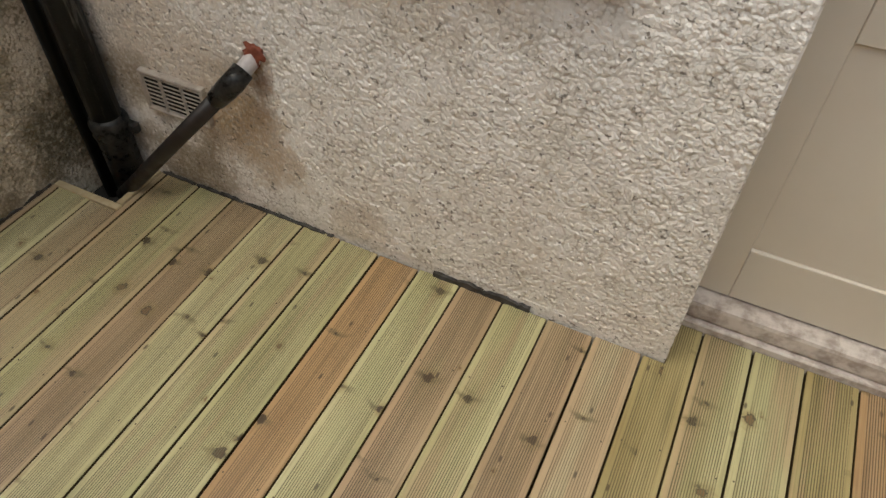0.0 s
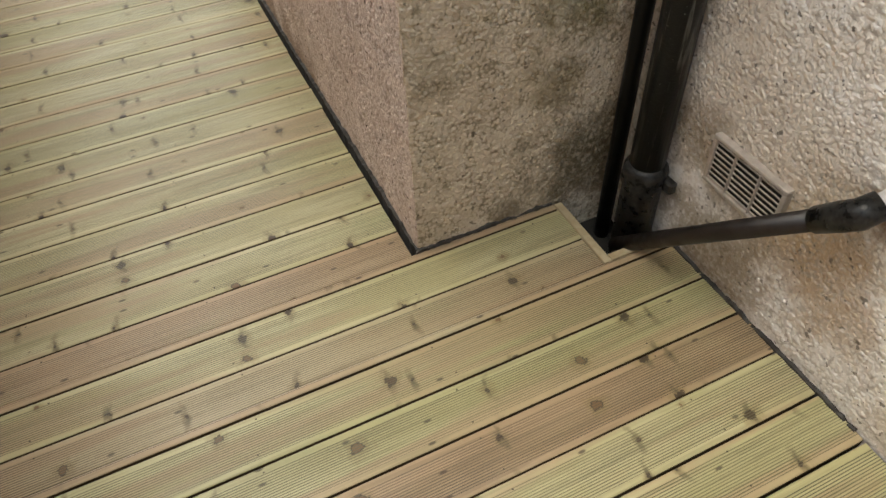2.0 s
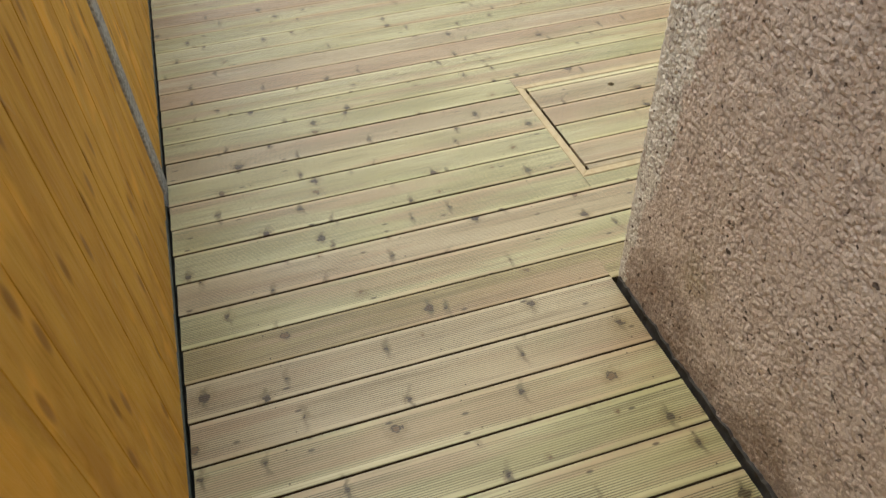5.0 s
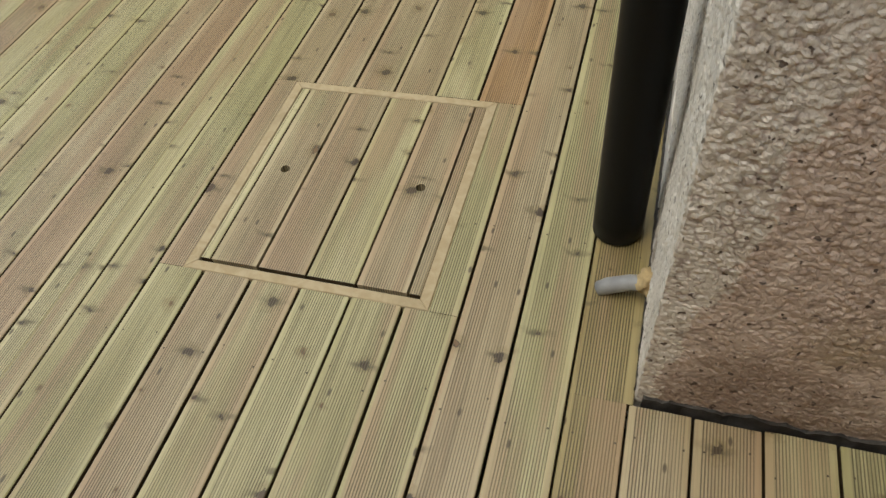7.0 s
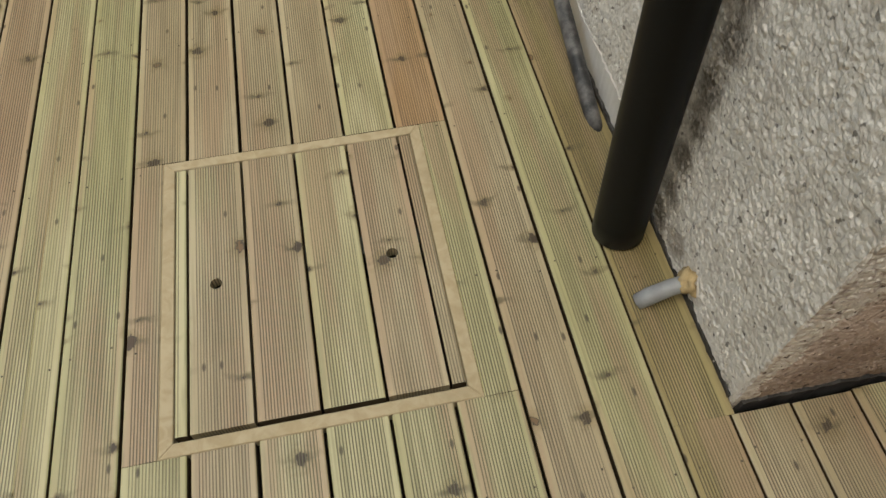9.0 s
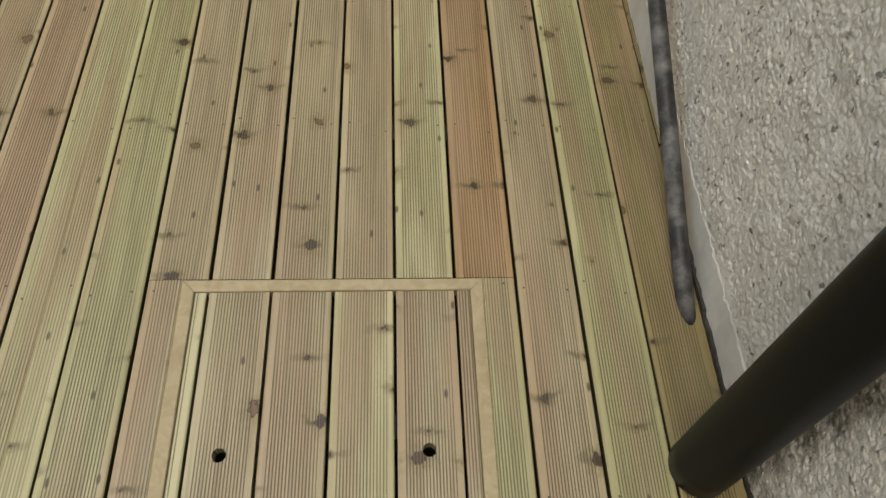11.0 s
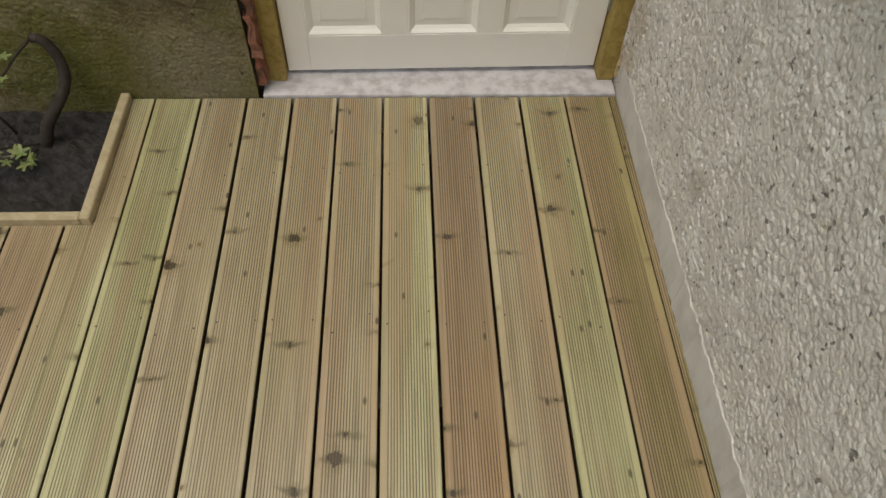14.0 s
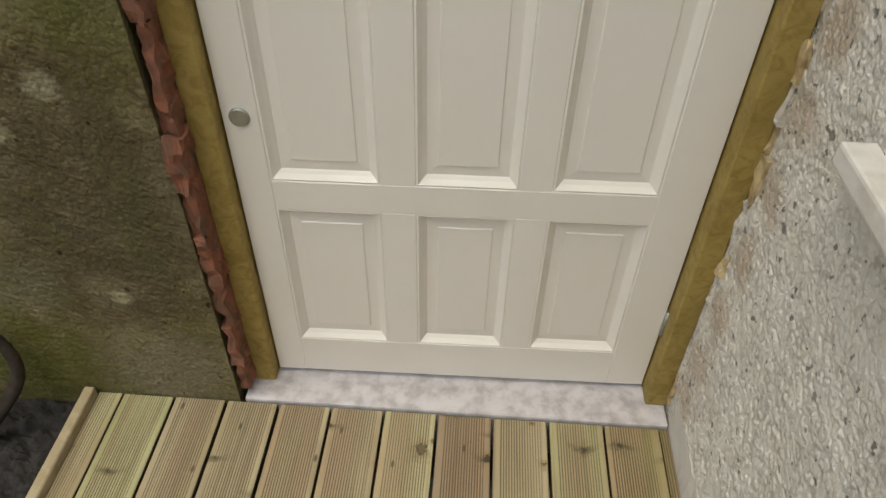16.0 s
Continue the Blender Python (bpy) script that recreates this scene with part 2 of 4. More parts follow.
def render_coat(name, base, light, dirt, stain=(0.30, 0.22, 0.13), amount=0.35, fleck=0.3, reach=0.56, pit=(38, 0.70, 0.75), spots=(), lap=None, crevice_shade=0.75):
    """Roughcast: pebbles under paint, with dirt in blots and runs, and stains and painted shade at given places."""
    k = Nodes(name, 0.95, spec=0.06)
    p = k.coords(local=False)
    fine = k.noise(p, 230, 3, 0.6)
    peb = k.noise(p, 75, 3, 0.55)
    cell = k.axis(k.voronoi(p, 62, out="Color"), 0)
    mid = k.noise(p, 9, 4, 0.6)
    big = k.noise(p, 2.6, 4, 0.62)
    col = k.mix(k.ramp(mid, 0.35, 0.7), base, light)
    col = k.mix(k.math("MULTIPLY", k.ramp(cell, 0.55, 1.0), fleck), col, light)
    col = k.mix(k.ramp(peb, 0.56, 0.74, 0, amount), col, dirt)
    runs = k.noise(k.coords((1, 1, 0.22), local=False), 7, 4, 0.65)
    patch = k.ramp(k.math("ADD", k.math("MULTIPLY", runs, 0.6), k.math("MULTIPLY", big, 0.6)), reach, reach + 0.28, 0, 0.8)
    col = k.mix(k.math("MULTIPLY", patch, k.ramp(mid, 0.3, 0.62, 0.25, 1)), col, stain)
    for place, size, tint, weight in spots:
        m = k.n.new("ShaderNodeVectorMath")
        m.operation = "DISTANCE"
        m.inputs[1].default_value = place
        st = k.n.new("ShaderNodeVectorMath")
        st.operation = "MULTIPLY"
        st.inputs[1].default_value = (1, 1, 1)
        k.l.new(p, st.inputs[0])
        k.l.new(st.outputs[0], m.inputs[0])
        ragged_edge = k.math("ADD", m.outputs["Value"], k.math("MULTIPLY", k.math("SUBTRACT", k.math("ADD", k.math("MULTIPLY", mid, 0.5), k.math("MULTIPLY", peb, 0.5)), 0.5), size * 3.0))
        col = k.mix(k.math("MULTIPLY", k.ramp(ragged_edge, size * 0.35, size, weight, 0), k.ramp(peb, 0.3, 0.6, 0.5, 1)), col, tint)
    if lap:
        # paint of the next wall lapped round the corner, with a flaking edge
        edge = k.math("ADD", k.axis(p, 0), k.math("ADD", k.math("MULTIPLY", k.math("SUBTRACT", mid, 0.5), 0.20), k.math("MULTIPLY", k.math("SUBTRACT", peb, 0.5), 0.06)))
        edge = k.math("SUBTRACT", edge, k.math("MULTIPLY", k.axis(p, 2), 0.13))
        col = k.mix(k.ramp(edge, 0.022, 0.032, 1, 0), col, k.mix(k.ramp(mid, 0.35, 0.7), *lap))
    # stones of their own tint; dirt and crevice shade painted into hollows and pits
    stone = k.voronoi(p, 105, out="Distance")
    col = k.mix(k.math("MULTIPLY", k.ramp(stone, 0.42, 0.75), k.ramp(k.noise(p, 24, 3), 0.40, 0.60, 0.08, crevice_shade)), col, tuple(c * 0.75 for c in dirt))
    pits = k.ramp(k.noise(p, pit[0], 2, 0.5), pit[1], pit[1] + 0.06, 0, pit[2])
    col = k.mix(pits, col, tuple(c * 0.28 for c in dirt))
    return k.done(col, k.math("SUBTRACT", k.math("ADD", fine, peb), k.math("MULTIPLY", stone, 1.2)), 0.6, 0.004)


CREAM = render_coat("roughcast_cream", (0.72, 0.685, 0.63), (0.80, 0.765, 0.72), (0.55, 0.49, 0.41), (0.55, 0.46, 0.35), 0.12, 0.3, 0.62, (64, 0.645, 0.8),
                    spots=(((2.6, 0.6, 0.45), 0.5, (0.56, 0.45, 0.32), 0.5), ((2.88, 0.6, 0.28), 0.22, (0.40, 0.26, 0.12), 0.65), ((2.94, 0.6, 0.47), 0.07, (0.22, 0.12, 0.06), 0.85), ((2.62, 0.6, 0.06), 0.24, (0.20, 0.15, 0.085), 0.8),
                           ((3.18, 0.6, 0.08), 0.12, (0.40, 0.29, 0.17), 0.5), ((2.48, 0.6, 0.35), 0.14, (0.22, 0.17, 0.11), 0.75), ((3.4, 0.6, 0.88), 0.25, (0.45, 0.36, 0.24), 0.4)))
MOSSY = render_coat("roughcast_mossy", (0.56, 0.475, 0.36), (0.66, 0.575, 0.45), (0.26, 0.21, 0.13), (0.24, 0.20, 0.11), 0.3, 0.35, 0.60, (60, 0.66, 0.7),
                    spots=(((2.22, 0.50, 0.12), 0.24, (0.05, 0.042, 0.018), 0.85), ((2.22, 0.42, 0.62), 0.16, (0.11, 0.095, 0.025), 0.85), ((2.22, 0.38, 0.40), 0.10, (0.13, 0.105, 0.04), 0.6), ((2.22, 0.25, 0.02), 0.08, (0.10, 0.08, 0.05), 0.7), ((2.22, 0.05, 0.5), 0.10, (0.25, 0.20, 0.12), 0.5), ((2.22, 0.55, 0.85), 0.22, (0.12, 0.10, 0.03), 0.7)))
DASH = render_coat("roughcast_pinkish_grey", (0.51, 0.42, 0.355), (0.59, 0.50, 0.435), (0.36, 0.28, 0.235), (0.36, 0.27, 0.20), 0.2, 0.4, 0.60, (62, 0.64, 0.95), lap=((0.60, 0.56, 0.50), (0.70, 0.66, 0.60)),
                   # the four along x: brown blotches, with the passage's shade in their colour
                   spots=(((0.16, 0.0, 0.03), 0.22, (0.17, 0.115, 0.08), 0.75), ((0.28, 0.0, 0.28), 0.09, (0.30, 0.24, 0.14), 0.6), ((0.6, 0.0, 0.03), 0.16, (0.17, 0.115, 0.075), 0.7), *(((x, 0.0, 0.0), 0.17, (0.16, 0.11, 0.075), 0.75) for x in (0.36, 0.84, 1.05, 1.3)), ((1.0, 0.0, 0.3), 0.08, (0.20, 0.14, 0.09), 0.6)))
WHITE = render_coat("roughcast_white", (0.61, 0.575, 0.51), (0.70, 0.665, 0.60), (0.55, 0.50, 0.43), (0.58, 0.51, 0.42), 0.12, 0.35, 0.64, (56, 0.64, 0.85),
                    # column behind the downpipe: dirt and the pipe's shade in one dark colour
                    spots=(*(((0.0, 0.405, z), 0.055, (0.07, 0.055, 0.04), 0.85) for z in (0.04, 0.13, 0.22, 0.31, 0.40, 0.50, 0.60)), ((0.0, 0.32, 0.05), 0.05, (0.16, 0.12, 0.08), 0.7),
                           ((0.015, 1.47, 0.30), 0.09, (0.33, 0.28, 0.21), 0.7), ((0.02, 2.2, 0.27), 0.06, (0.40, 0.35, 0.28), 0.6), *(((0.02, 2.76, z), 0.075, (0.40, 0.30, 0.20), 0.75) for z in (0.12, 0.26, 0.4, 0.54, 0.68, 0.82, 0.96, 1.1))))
OLD = render_coat("old_mossy_wall", (0.125, 0.092, 0.042), (0.24, 0.20, 0.12), (0.038, 0.030, 0.014), (0.085, 0.092, 0.018), 0.3, 0.5, 0.50, crevice_shade=0.2,
                  spots=(((-1.15, 2.77, 0.55), 0.4, (0.085, 0.07, 0.042), 0.8), ((-1.1, 2.77, 0.08), 0.2, (0.24, 0.21, 0.145), 0.6), ((-1.6, 2.77, 0.5), 0.4, (0.12, 0.12, 0.03), 0.6), ((-1.45, 2.77, 0.12), 0.25, (0.10, 0.11, 0.02), 0.7), ((-1.25, 2.77, 0.72), 0.05, (0.34, 0.31, 0.2), 0.9), ((-1.14, 2.77, 0.33), 0.03, (0.34, 0.31, 0.2), 0.9), ((-1.12, 2.77, 0.8), 0.035, (0.3, 0.27, 0.18), 0.9), ((-1.35, 2.77, 0.35), 0.12, (0.16, 0.15, 0.09), 0.7)))


def plain(name, base, rough=0.5, metal=0.0, var=0.25, scale=14, dirt=None, bump=0.15, spec=0.4):
    k = Nodes(name, rough, metal, spec)
    p = k.coords(local=False)
    a, b = k.noise(p, scale, 4, 0.6), k.noise(p, scale * 9, 3, 0.6)
    col = k.mix(k.ramp(a, 0.35, 0.72, 0, var), base, dirt or tuple(c * 0.55 for c in base))
    col = k.mix(k.ramp(b, 0.6, 0.8, 0, var * 0.6), col, dirt or tuple(c * 0.6 for c in base))
    return k.done(col, b, bump, 0.001, k.ramp(a, 0.3, 0.7, max(rough - 0.1, 0.05), min(rough + 0.12, 1)))


DOOR_PAINT = plain("door_cream_paint", (0.80, 0.76, 0.70), 0.42, var=0.10, scale=4, dirt=(0.60, 0.54, 0.45), bump=0.06)
BACK_DOOR_PAINT = plain("back_door_paint", (0.60, 0.55, 0.47), 0.5, var=0.2, scale=4, dirt=(0.50, 0.44, 0.36))
UPVC = plain("white_sill_paint", (0.70, 0.67, 0.62), 0.5, var=0.6, scale=16, dirt=(0.45, 0.40, 0.33))
WORN_WHITE = plain("worn_white_wood", (0.56, 0.51, 0.47), 0.75, var=0.85, scale=26, dirt=(0.25, 0.20, 0.17), bump=0.5)
CONCRETE = plain("sill_concrete", (0.58, 0.55, 0.555), 0.85, var=0.65, scale=26, dirt=(0.27, 0.24, 0.23), bump=0.5)
POST = plain("concrete_post", (0.44, 0.42, 0.375), 0.9, var=0.85, scale=80, dirt=(0.15, 0.14, 0.12), bump=0.8)
GRAVEL_BOARD = plain("green_grey_board", (0.085, 0.09, 0.075), 0.85, var=0.6, scale=30)
BLACK_PIPE = plain("black_plastic", (0.006, 0.006, 0.006), 0.4, var=0.3, scale=9, dirt=(0.011, 0.0105, 0.01), bump=0.08, spec=0.14)
IRON = plain("dirty_black_iron", (0.007, 0.007, 0.007), 0.33, var=0.7, scale=45, dirt=(0.055, 0.052, 0.047), bump=0.3, spec=0.2)
k = Nodes("streaked_black_iron", 0.35, spec=0.25)
drips = k.noise(k.coords((1, 1, 0.06), local=False), 55, 4, 0.6, 0.6)
specks = k.noise(k.coords(local=False), 120, 2)
STREAKED = k.done(k.mix(k.math("MAXIMUM", k.ramp(drips, 0.57, 0.70, 0, 0.7), k.ramp(specks, 0.70, 0.76, 0, 0.7)), (0.009, 0.009, 0.009), (0.17, 0.17, 0.155)), specks, 0.3, 0.002)
k = Nodes("paint_splashed_black_plastic", 0.4, spec=0.14)
runs = k.noise(k.coords((1, 1, 0.10), local=False), 26, 3, 0.55, 0.4)
SPLASHED = k.done(k.mix(k.ramp(runs, 0.71, 0.73, 0, 0.7), (0.0065, 0.0065, 0.006), (0.33, 0.31, 0.28)), runs, 0.1, 0.001)
WASTE_PIPE = plain("dark_waste_pipe", (0.013, 0.010, 0.009), 0.42, var=0.6, scale=25, dirt=(0.035, 0.027, 0.023))
SMEARED = plain("smeared_black_pipe", (0.024, 0.024, 0.025), 0.55, var=0.9, scale=17, dirt=(0.20, 0.19, 0.18), bump=0.3)
GREY_PVC = plain("grey_plastic", (0.30, 0.305, 0.31), 0.45, var=0.5, scale=25)
STUB = plain("pale_dirty_plastic", (0.46, 0.42, 0.41), 0.5, var=0.5, scale=40)
PAINTED_PIPE = plain("painted_over_pipe", (0.35, 0.325, 0.285), 0.9, var=0.9, scale=45, dirt=(0.22, 0.19, 0.15))
RUST = plain("red_sealant", (0.20, 0.055, 0.03), 0.8, var=0.7, scale=40, bump=0.8)
FOAM = plain("old_foam_mortar", (0.50, 0.38, 0.20), 0.9, var=0.7, scale=50, bump=0.9)
RED_TAPE = plain("red_rubber", (0.32, 0.04, 0.03), 0.6, var=0.4, scale=40)
TAR = plain("black_bitumen", (0.026, 0.022, 0.018), 0.7, var=0.8, scale=30, dirt=(0.09, 0.085, 0.08), bump=0.6)
VENT_MAT = plain("vent_clay", (0.40, 0.345, 0.29), 0.75, var=0.5, scale=40)
VOID = plain("vent_hollow", (0.02, 0.018, 0.015), 0.9)
BRICK = plain("broken_brick", (0.25, 0.095, 0.055), 0.92, var=0.9, scale=30, dirt=(0.12, 0.075, 0.05), bump=0.9)
PLINTH = plain("smooth_plinth_paint", (0.63, 0.60, 0.545), 0.8, var=0.4, scale=10, dirt=(0.36, 0.33, 0.29), bump=0.3, spec=0.1)
SOIL = plain("dark_soil", (0.028, 0.025, 0.023), 0.95, var=0.8, scale=40, dirt=(0.06, 0.055, 0.052), bump=1.0, spec=0.08)
EARTH = plain("bare_earth", (0.10, 0.08, 0.055), 0.95, var=0.7, scale=7, bump=0.8)
BARK = plain("dark_wet_bark", (0.035, 0.025, 0.018), 0.8, var=0.6, scale=40, bump=0.7)
LEAF = plain("leaf_green", (0.15, 0.19, 0.055), 0.5, var=0.6, scale=30, dirt=(0.27, 0.26, 0.10))
DRY_LEAF = plain("dry_pale_leaf", (0.38, 0.35, 0.27), 0.8, var=0.4, scale=40)
STEEL = plain("dull_steel", (0.42, 0.42, 0.38), 0.45, 0.8, var=0.4, scale=40)
SCREW = plain("screw_head", (0.11, 0.09, 0.06), 0.6, 0.3)
TRIM_WOOD = timber("trim_pine", (0.43, 0.355, 0.225), (0.36, 0.285, 0.165))
JAMB_WOOD = timber("treated_jamb", (0.36, 0.265, 0.08), (0.25, 0.175, 0.045))
DECK_EDGE = plain("sawn_edge_gap_shade", (0.075, 0.055, 0.03), 0.9, var=0.5, scale=20, spec=0.1)
FELT = plain("roof_felt", (0.06, 0.06, 0.06), 0.9)
glass = Nodes("window_glass", 0.03, spec=0.5)
glass.b.inputs["Transmission Weight"].default_value = 1.0
GLASS = glass.done((0.9, 0.95, 0.95))


# ---- building blocks ----
def part(name, bm, mat, parent=None, label="", smooth=False):
    me = bpy.data.meshes.new(name)
    bmesh.ops.recalc_face_normals(bm, faces=bm.faces)
    bm.to_mesh(me)
    bm.free()
    me.materials.append(mat)
    if smooth:
        me.shade_smooth()
    ob = new(name, me)
    if parent is not None:
        ob.parent = parent
    if label:
        tagged(ob, label)
    return ob


def empty(name, label, category, kind="", group="", at=(0, 0, 0)):
    ob = new(name)
    ob.location = at
    return tagged(ob, label, category, group, kind)


def block(x0, x1, y0, y1, z0, z1, bevel=0.0, bm=None, segs=1):
    """A box between two corners, with its edges eased."""
    b = bmesh.new()
    bmesh.ops.create_cube(b, size=1, matrix=Matrix.Translation(((x0 + x1) / 2, (y0 + y1) / 2, (z0 + z1) / 2)) @ Matrix.Diagonal((x1 - x0, y1 - y0, z1 - z0, 1)))
    if bevel:
        bmesh.ops.bevel(b, geom=b.edges[:], offset=bevel, segments=segs, affect="EDGES", profile=0.6)
    if bm is None:
        return b
    me = bpy.data.meshes.new("scratch")
    b.to_mesh(me)
    b.free()
    bm.from_mesh(me)
    bpy.data.meshes.remove(me)
    return bm


def tube(points, radius, sides=20, caps=True, bm=None, wobble=0.0, seed=1):
    """A round tube along points; radius is one number or one for each point."""
    bm = bm or bmesh.new()
    pts = [Vector(p) for p in points]
    radii = radius if isinstance(radius, (list, tuple)) else [radius] * len(pts)
    rnd = random.Random(seed)
    rings = []
    side = None
    for i, p in enumerate(pts):
        way = (pts[min(i + 1, len(pts) - 1)] - pts[max(i - 1, 0)]).normalized()
        if side is None:
            side = way.orthogonal().normalized()
        side = (side - way * side.dot(way)).normalized()
        other = way.cross(side)
        rings.append([bm.verts.new(p + (side * math.cos(a) + other * math.sin(a)) * radii[i] * (1 + rnd.uniform(-wobble, wobble)))
                      for a in (2 * math.pi * j / sides for j in range(sides))])
    for a, b in zip(rings, rings[1:]):
        for j in range(sides):
            bm.faces.new((a[j], a[(j + 1) % sides], b[(j + 1) % sides], b[j]))
    if caps:
        bm.faces.new(rings[0][::-1])
        bm.faces.new(rings[-1])
    return bm


def collar(p, way, radius, length, lip=0.004):
    """Profile of a swelling ring on a pipe."""
    p, way = Vector(p), Vector(way).normalized()
    steps = ((-0.5, 0), (-0.5, 0.7), (-0.42, 1), (-0.1, 1), (0, 0.6), (0.1, 1), (0.42, 1), (0.5, 0.7), (0.5, 0))
    return tube([p + way * length * s for s, _ in steps], [radius - lip * 1.5 + lip * 1.5 * k for _, k in steps], 24)


def lump(p, size, seed, squash=(1, 1, 1)):
    """An uneven clod."""
    bm = bmesh.new()
    bmesh.ops.create_icosphere(bm, subdivisions=3, radius=1)
    for v in bm.verts:
        v.co *= size * (0.75 + 0.5 * noise.noise(v.co * 1.7 + Vector((seed, 0, 0))) + 0.25 * noise.noise(v.co * 5 + Vector((0, seed, 0))))
        v.co = Vector((v.co.x * squash[0], v.co.y * squash[1], v.co.z * squash[2])) + Vector(p)
    return bm


# ---- roughcast walls ----
def hashed(i, j, k):
    s = np.sin(i * 127.1 + j * 311.7 + k * 74.7) * 43758.5453
    return s - np.floor(s)


def pebbles(u, v, cell, seed):
    """Rounded stones thrown over a plane: height 0 to 1 at each place."""
    a, b = np.floor(u / cell), np.floor(v / cell)
    h = np.zeros_like(u)
    for di in (-1, 0, 1):
        for dj in (-1, 0, 1):
            i, j = a + di, b + dj
            x, y = (i + hashed(i, j, seed)) * cell, (j + hashed(i, j, seed + 1)) * cell
            turn, r = hashed(i, j, seed + 2) * math.pi, (0.45 + 0.55 * hashed(i, j, seed + 3)) * cell
            du, dv = u - x, v - y
            p, q = du * np.cos(turn) + dv * np.sin(turn), (dv * np.cos(turn) - du * np.sin(turn)) * 1.15
            d = (p * p + q * q) / (r * r)
            there = hashed(i, j, seed + 5) < 0.62
            h = np.maximum(h, np.where(there, np.minimum(np.sqrt(np.clip(1 - d, 0, 1)), 0.75) * (0.35 + 0.8 * hashed(i, j, seed + 4)), 0))
    return h


def waves(u, v, size, seed):
    """Smooth value noise."""
    a, b = np.floor(u / size), np.floor(v / size)
    f, g = u / size - a, v / size - b
    f, g = f * f * (3 - 2 * f), g * g * (3 - 2 * g)
    n = lambda i, j: hashed(i, j, seed)
    return (n(a, b) * (1 - f) + n(a + 1, b) * f) * (1 - g) + (n(a, b + 1) * (1 - f) + n(a + 1, b + 1) * f) * g


BASE, FINE_TOP, TOP, EAVES = -0.16, 1.25, 2.4, 2.5


def rough_wall(name, p, q, turn_p, turn_q, mat, label, seed, amp=0.006, cell=0.016, step=0.0065, smooth_to=0.0, smooth_from=0.0, hole=None, top=EAVES):
    """A wall face from p to q in plan, seen with its front on the left hand of the way p to q.
    turn_p and turn_q: where the front shifts at either end for a unit of relief, so that corners close."""
    p, q = Vector((*p, 0)), Vector((*q, 0))
    length = (q - p).length
    way = (q - p) / length
    out = Vector((-way.y, way.x, 0))
    us = np.linspace(0, length, max(2, int(length / step)))
    zs = np.concatenate([np.arange(BASE, FINE_TOP, step), np.arange(FINE_TOP, TOP, 0.1), np.linspace(TOP, max(top, TOP + 0.01), 3)])
    u, z = np.meshgrid(us, zs)
    h = pebbles(u, z, cell, seed) * amp + pebbles(u, z, cell * 0.62, seed + 9) * amp * 0.6
    h = h * (0.35 + 0.95 * waves(u, z, 0.06, seed + 20)) + (waves(u, z, 0.35, seed + 30) - 0.5) * 0.008
    edge = smooth_to + 0.012 * (waves(u, z * 0, 0.09, seed + 40) - 0.5)
    h = np.where((z < edge) & (u >= smooth_from), (waves(u, z, 0.02, seed) - 0.5) * 0.0012 - 0.001, h) if smooth_to else h
    f = (u / length)[..., None]
    ends = 0.02
    shift = np.array(out)[None, None, :] * np.ones_like(u)[..., None]
    near = np.clip(1 - u / ends, 0, 1)[..., None]
    far = np.clip(1 - (length - u) / ends, 0, 1)[..., None]
    if turn_p:
        shift = shift * (1 - near) + np.array((*turn_p, 0)) * near
        h = np.where(u < 1e-6, (waves(z, z * 0, 0.02, 77) - 0.3) * amp, h)
    if turn_q:
        shift = shift * (1 - far) + np.array((*turn_q, 0)) * far
        h = np.where(u > length - 1e-6, (waves(z, z * 0, 0.02, 77) - 0.3) * amp, h)
    co = np.array(p) + f * np.array(q - p) + shift * h[..., None]
    co[..., 2] = z
    rows, cols = u.shape
    idx = np.arange(rows * cols).reshape(rows, cols)
    a, b, c, d = idx[:-1, :-1], idx[:-1, 1:], idx[1:, 1:], idx[1:, :-1]
    keep = np.ones(a.shape, bool)
    if hole:
        mu, mz = (u[:-1, :-1] + u[1:, 1:]) / 2, (z[:-1, :-1] + z[1:, 1:]) / 2
        keep = ~((mu > hole[0]) & (mu < hole[1]) & (mz > hole[2]) & (mz < hole[3]))
    faces = np.stack([a, d, c, b], -1)[keep]
    me = bpy.data.meshes.new(name)
    n0, back = rows * cols, []
    for e, level in ((p, BASE), (q, BASE), (q, top), (p, top)):
        back.append(list(e + way * (0.04 if e is p else -0.04) - out * 0.24 + Vector((0, 0, level))))
    shell = [[n0, n0 + 1, n0 + 2, n0 + 3], idx[-1, :].tolist() + [n0 + 2, n0 + 3], idx[0, ::-1].tolist() + [n0, n0 + 1],
             idx[:, 0].tolist() + [n0 + 3, n0], idx[::-1, -1].tolist() + [n0 + 1, n0 + 2]]
    me.from_pydata(co.reshape(-1, 3).tolist() + back, [], faces.tolist() + shell)
    me.materials.append(mat)
    return tagged(new(name, me), label, "wall", kind="structure")


W1Y, C1X, C23X, DOORY = 0.605, 4.055, 2.22, 2.768
SL = 0.009  # how far the passage wall draws back, for each metre of its run
rough_wall("wall_1", (C1X, 0.90), (C1X, W1Y), None, (0.7, -0.7), CREAM, "cream painted reveal of the back door", 5, 0.0012, 0.03, smooth_to=0.02)
rough_wall("wall_2", (C1X, W1Y), (C23X, W1Y), (0.7, -0.7), None, CREAM, "cream painted roughcast wall with brown damp stains", 3, 0.0025, 0.0135, step=0.0034, smooth_to=0.03, hole=(0.31, 1.155, 0.93, 2.1))
rough_wall("wall_3", (C23X, W1Y), (C23X, 0), None, (0.7, -0.7), MOSSY, "roughcast return wall dark with moss and damp", 11, 0.0038, 0.0125, step=0.005)
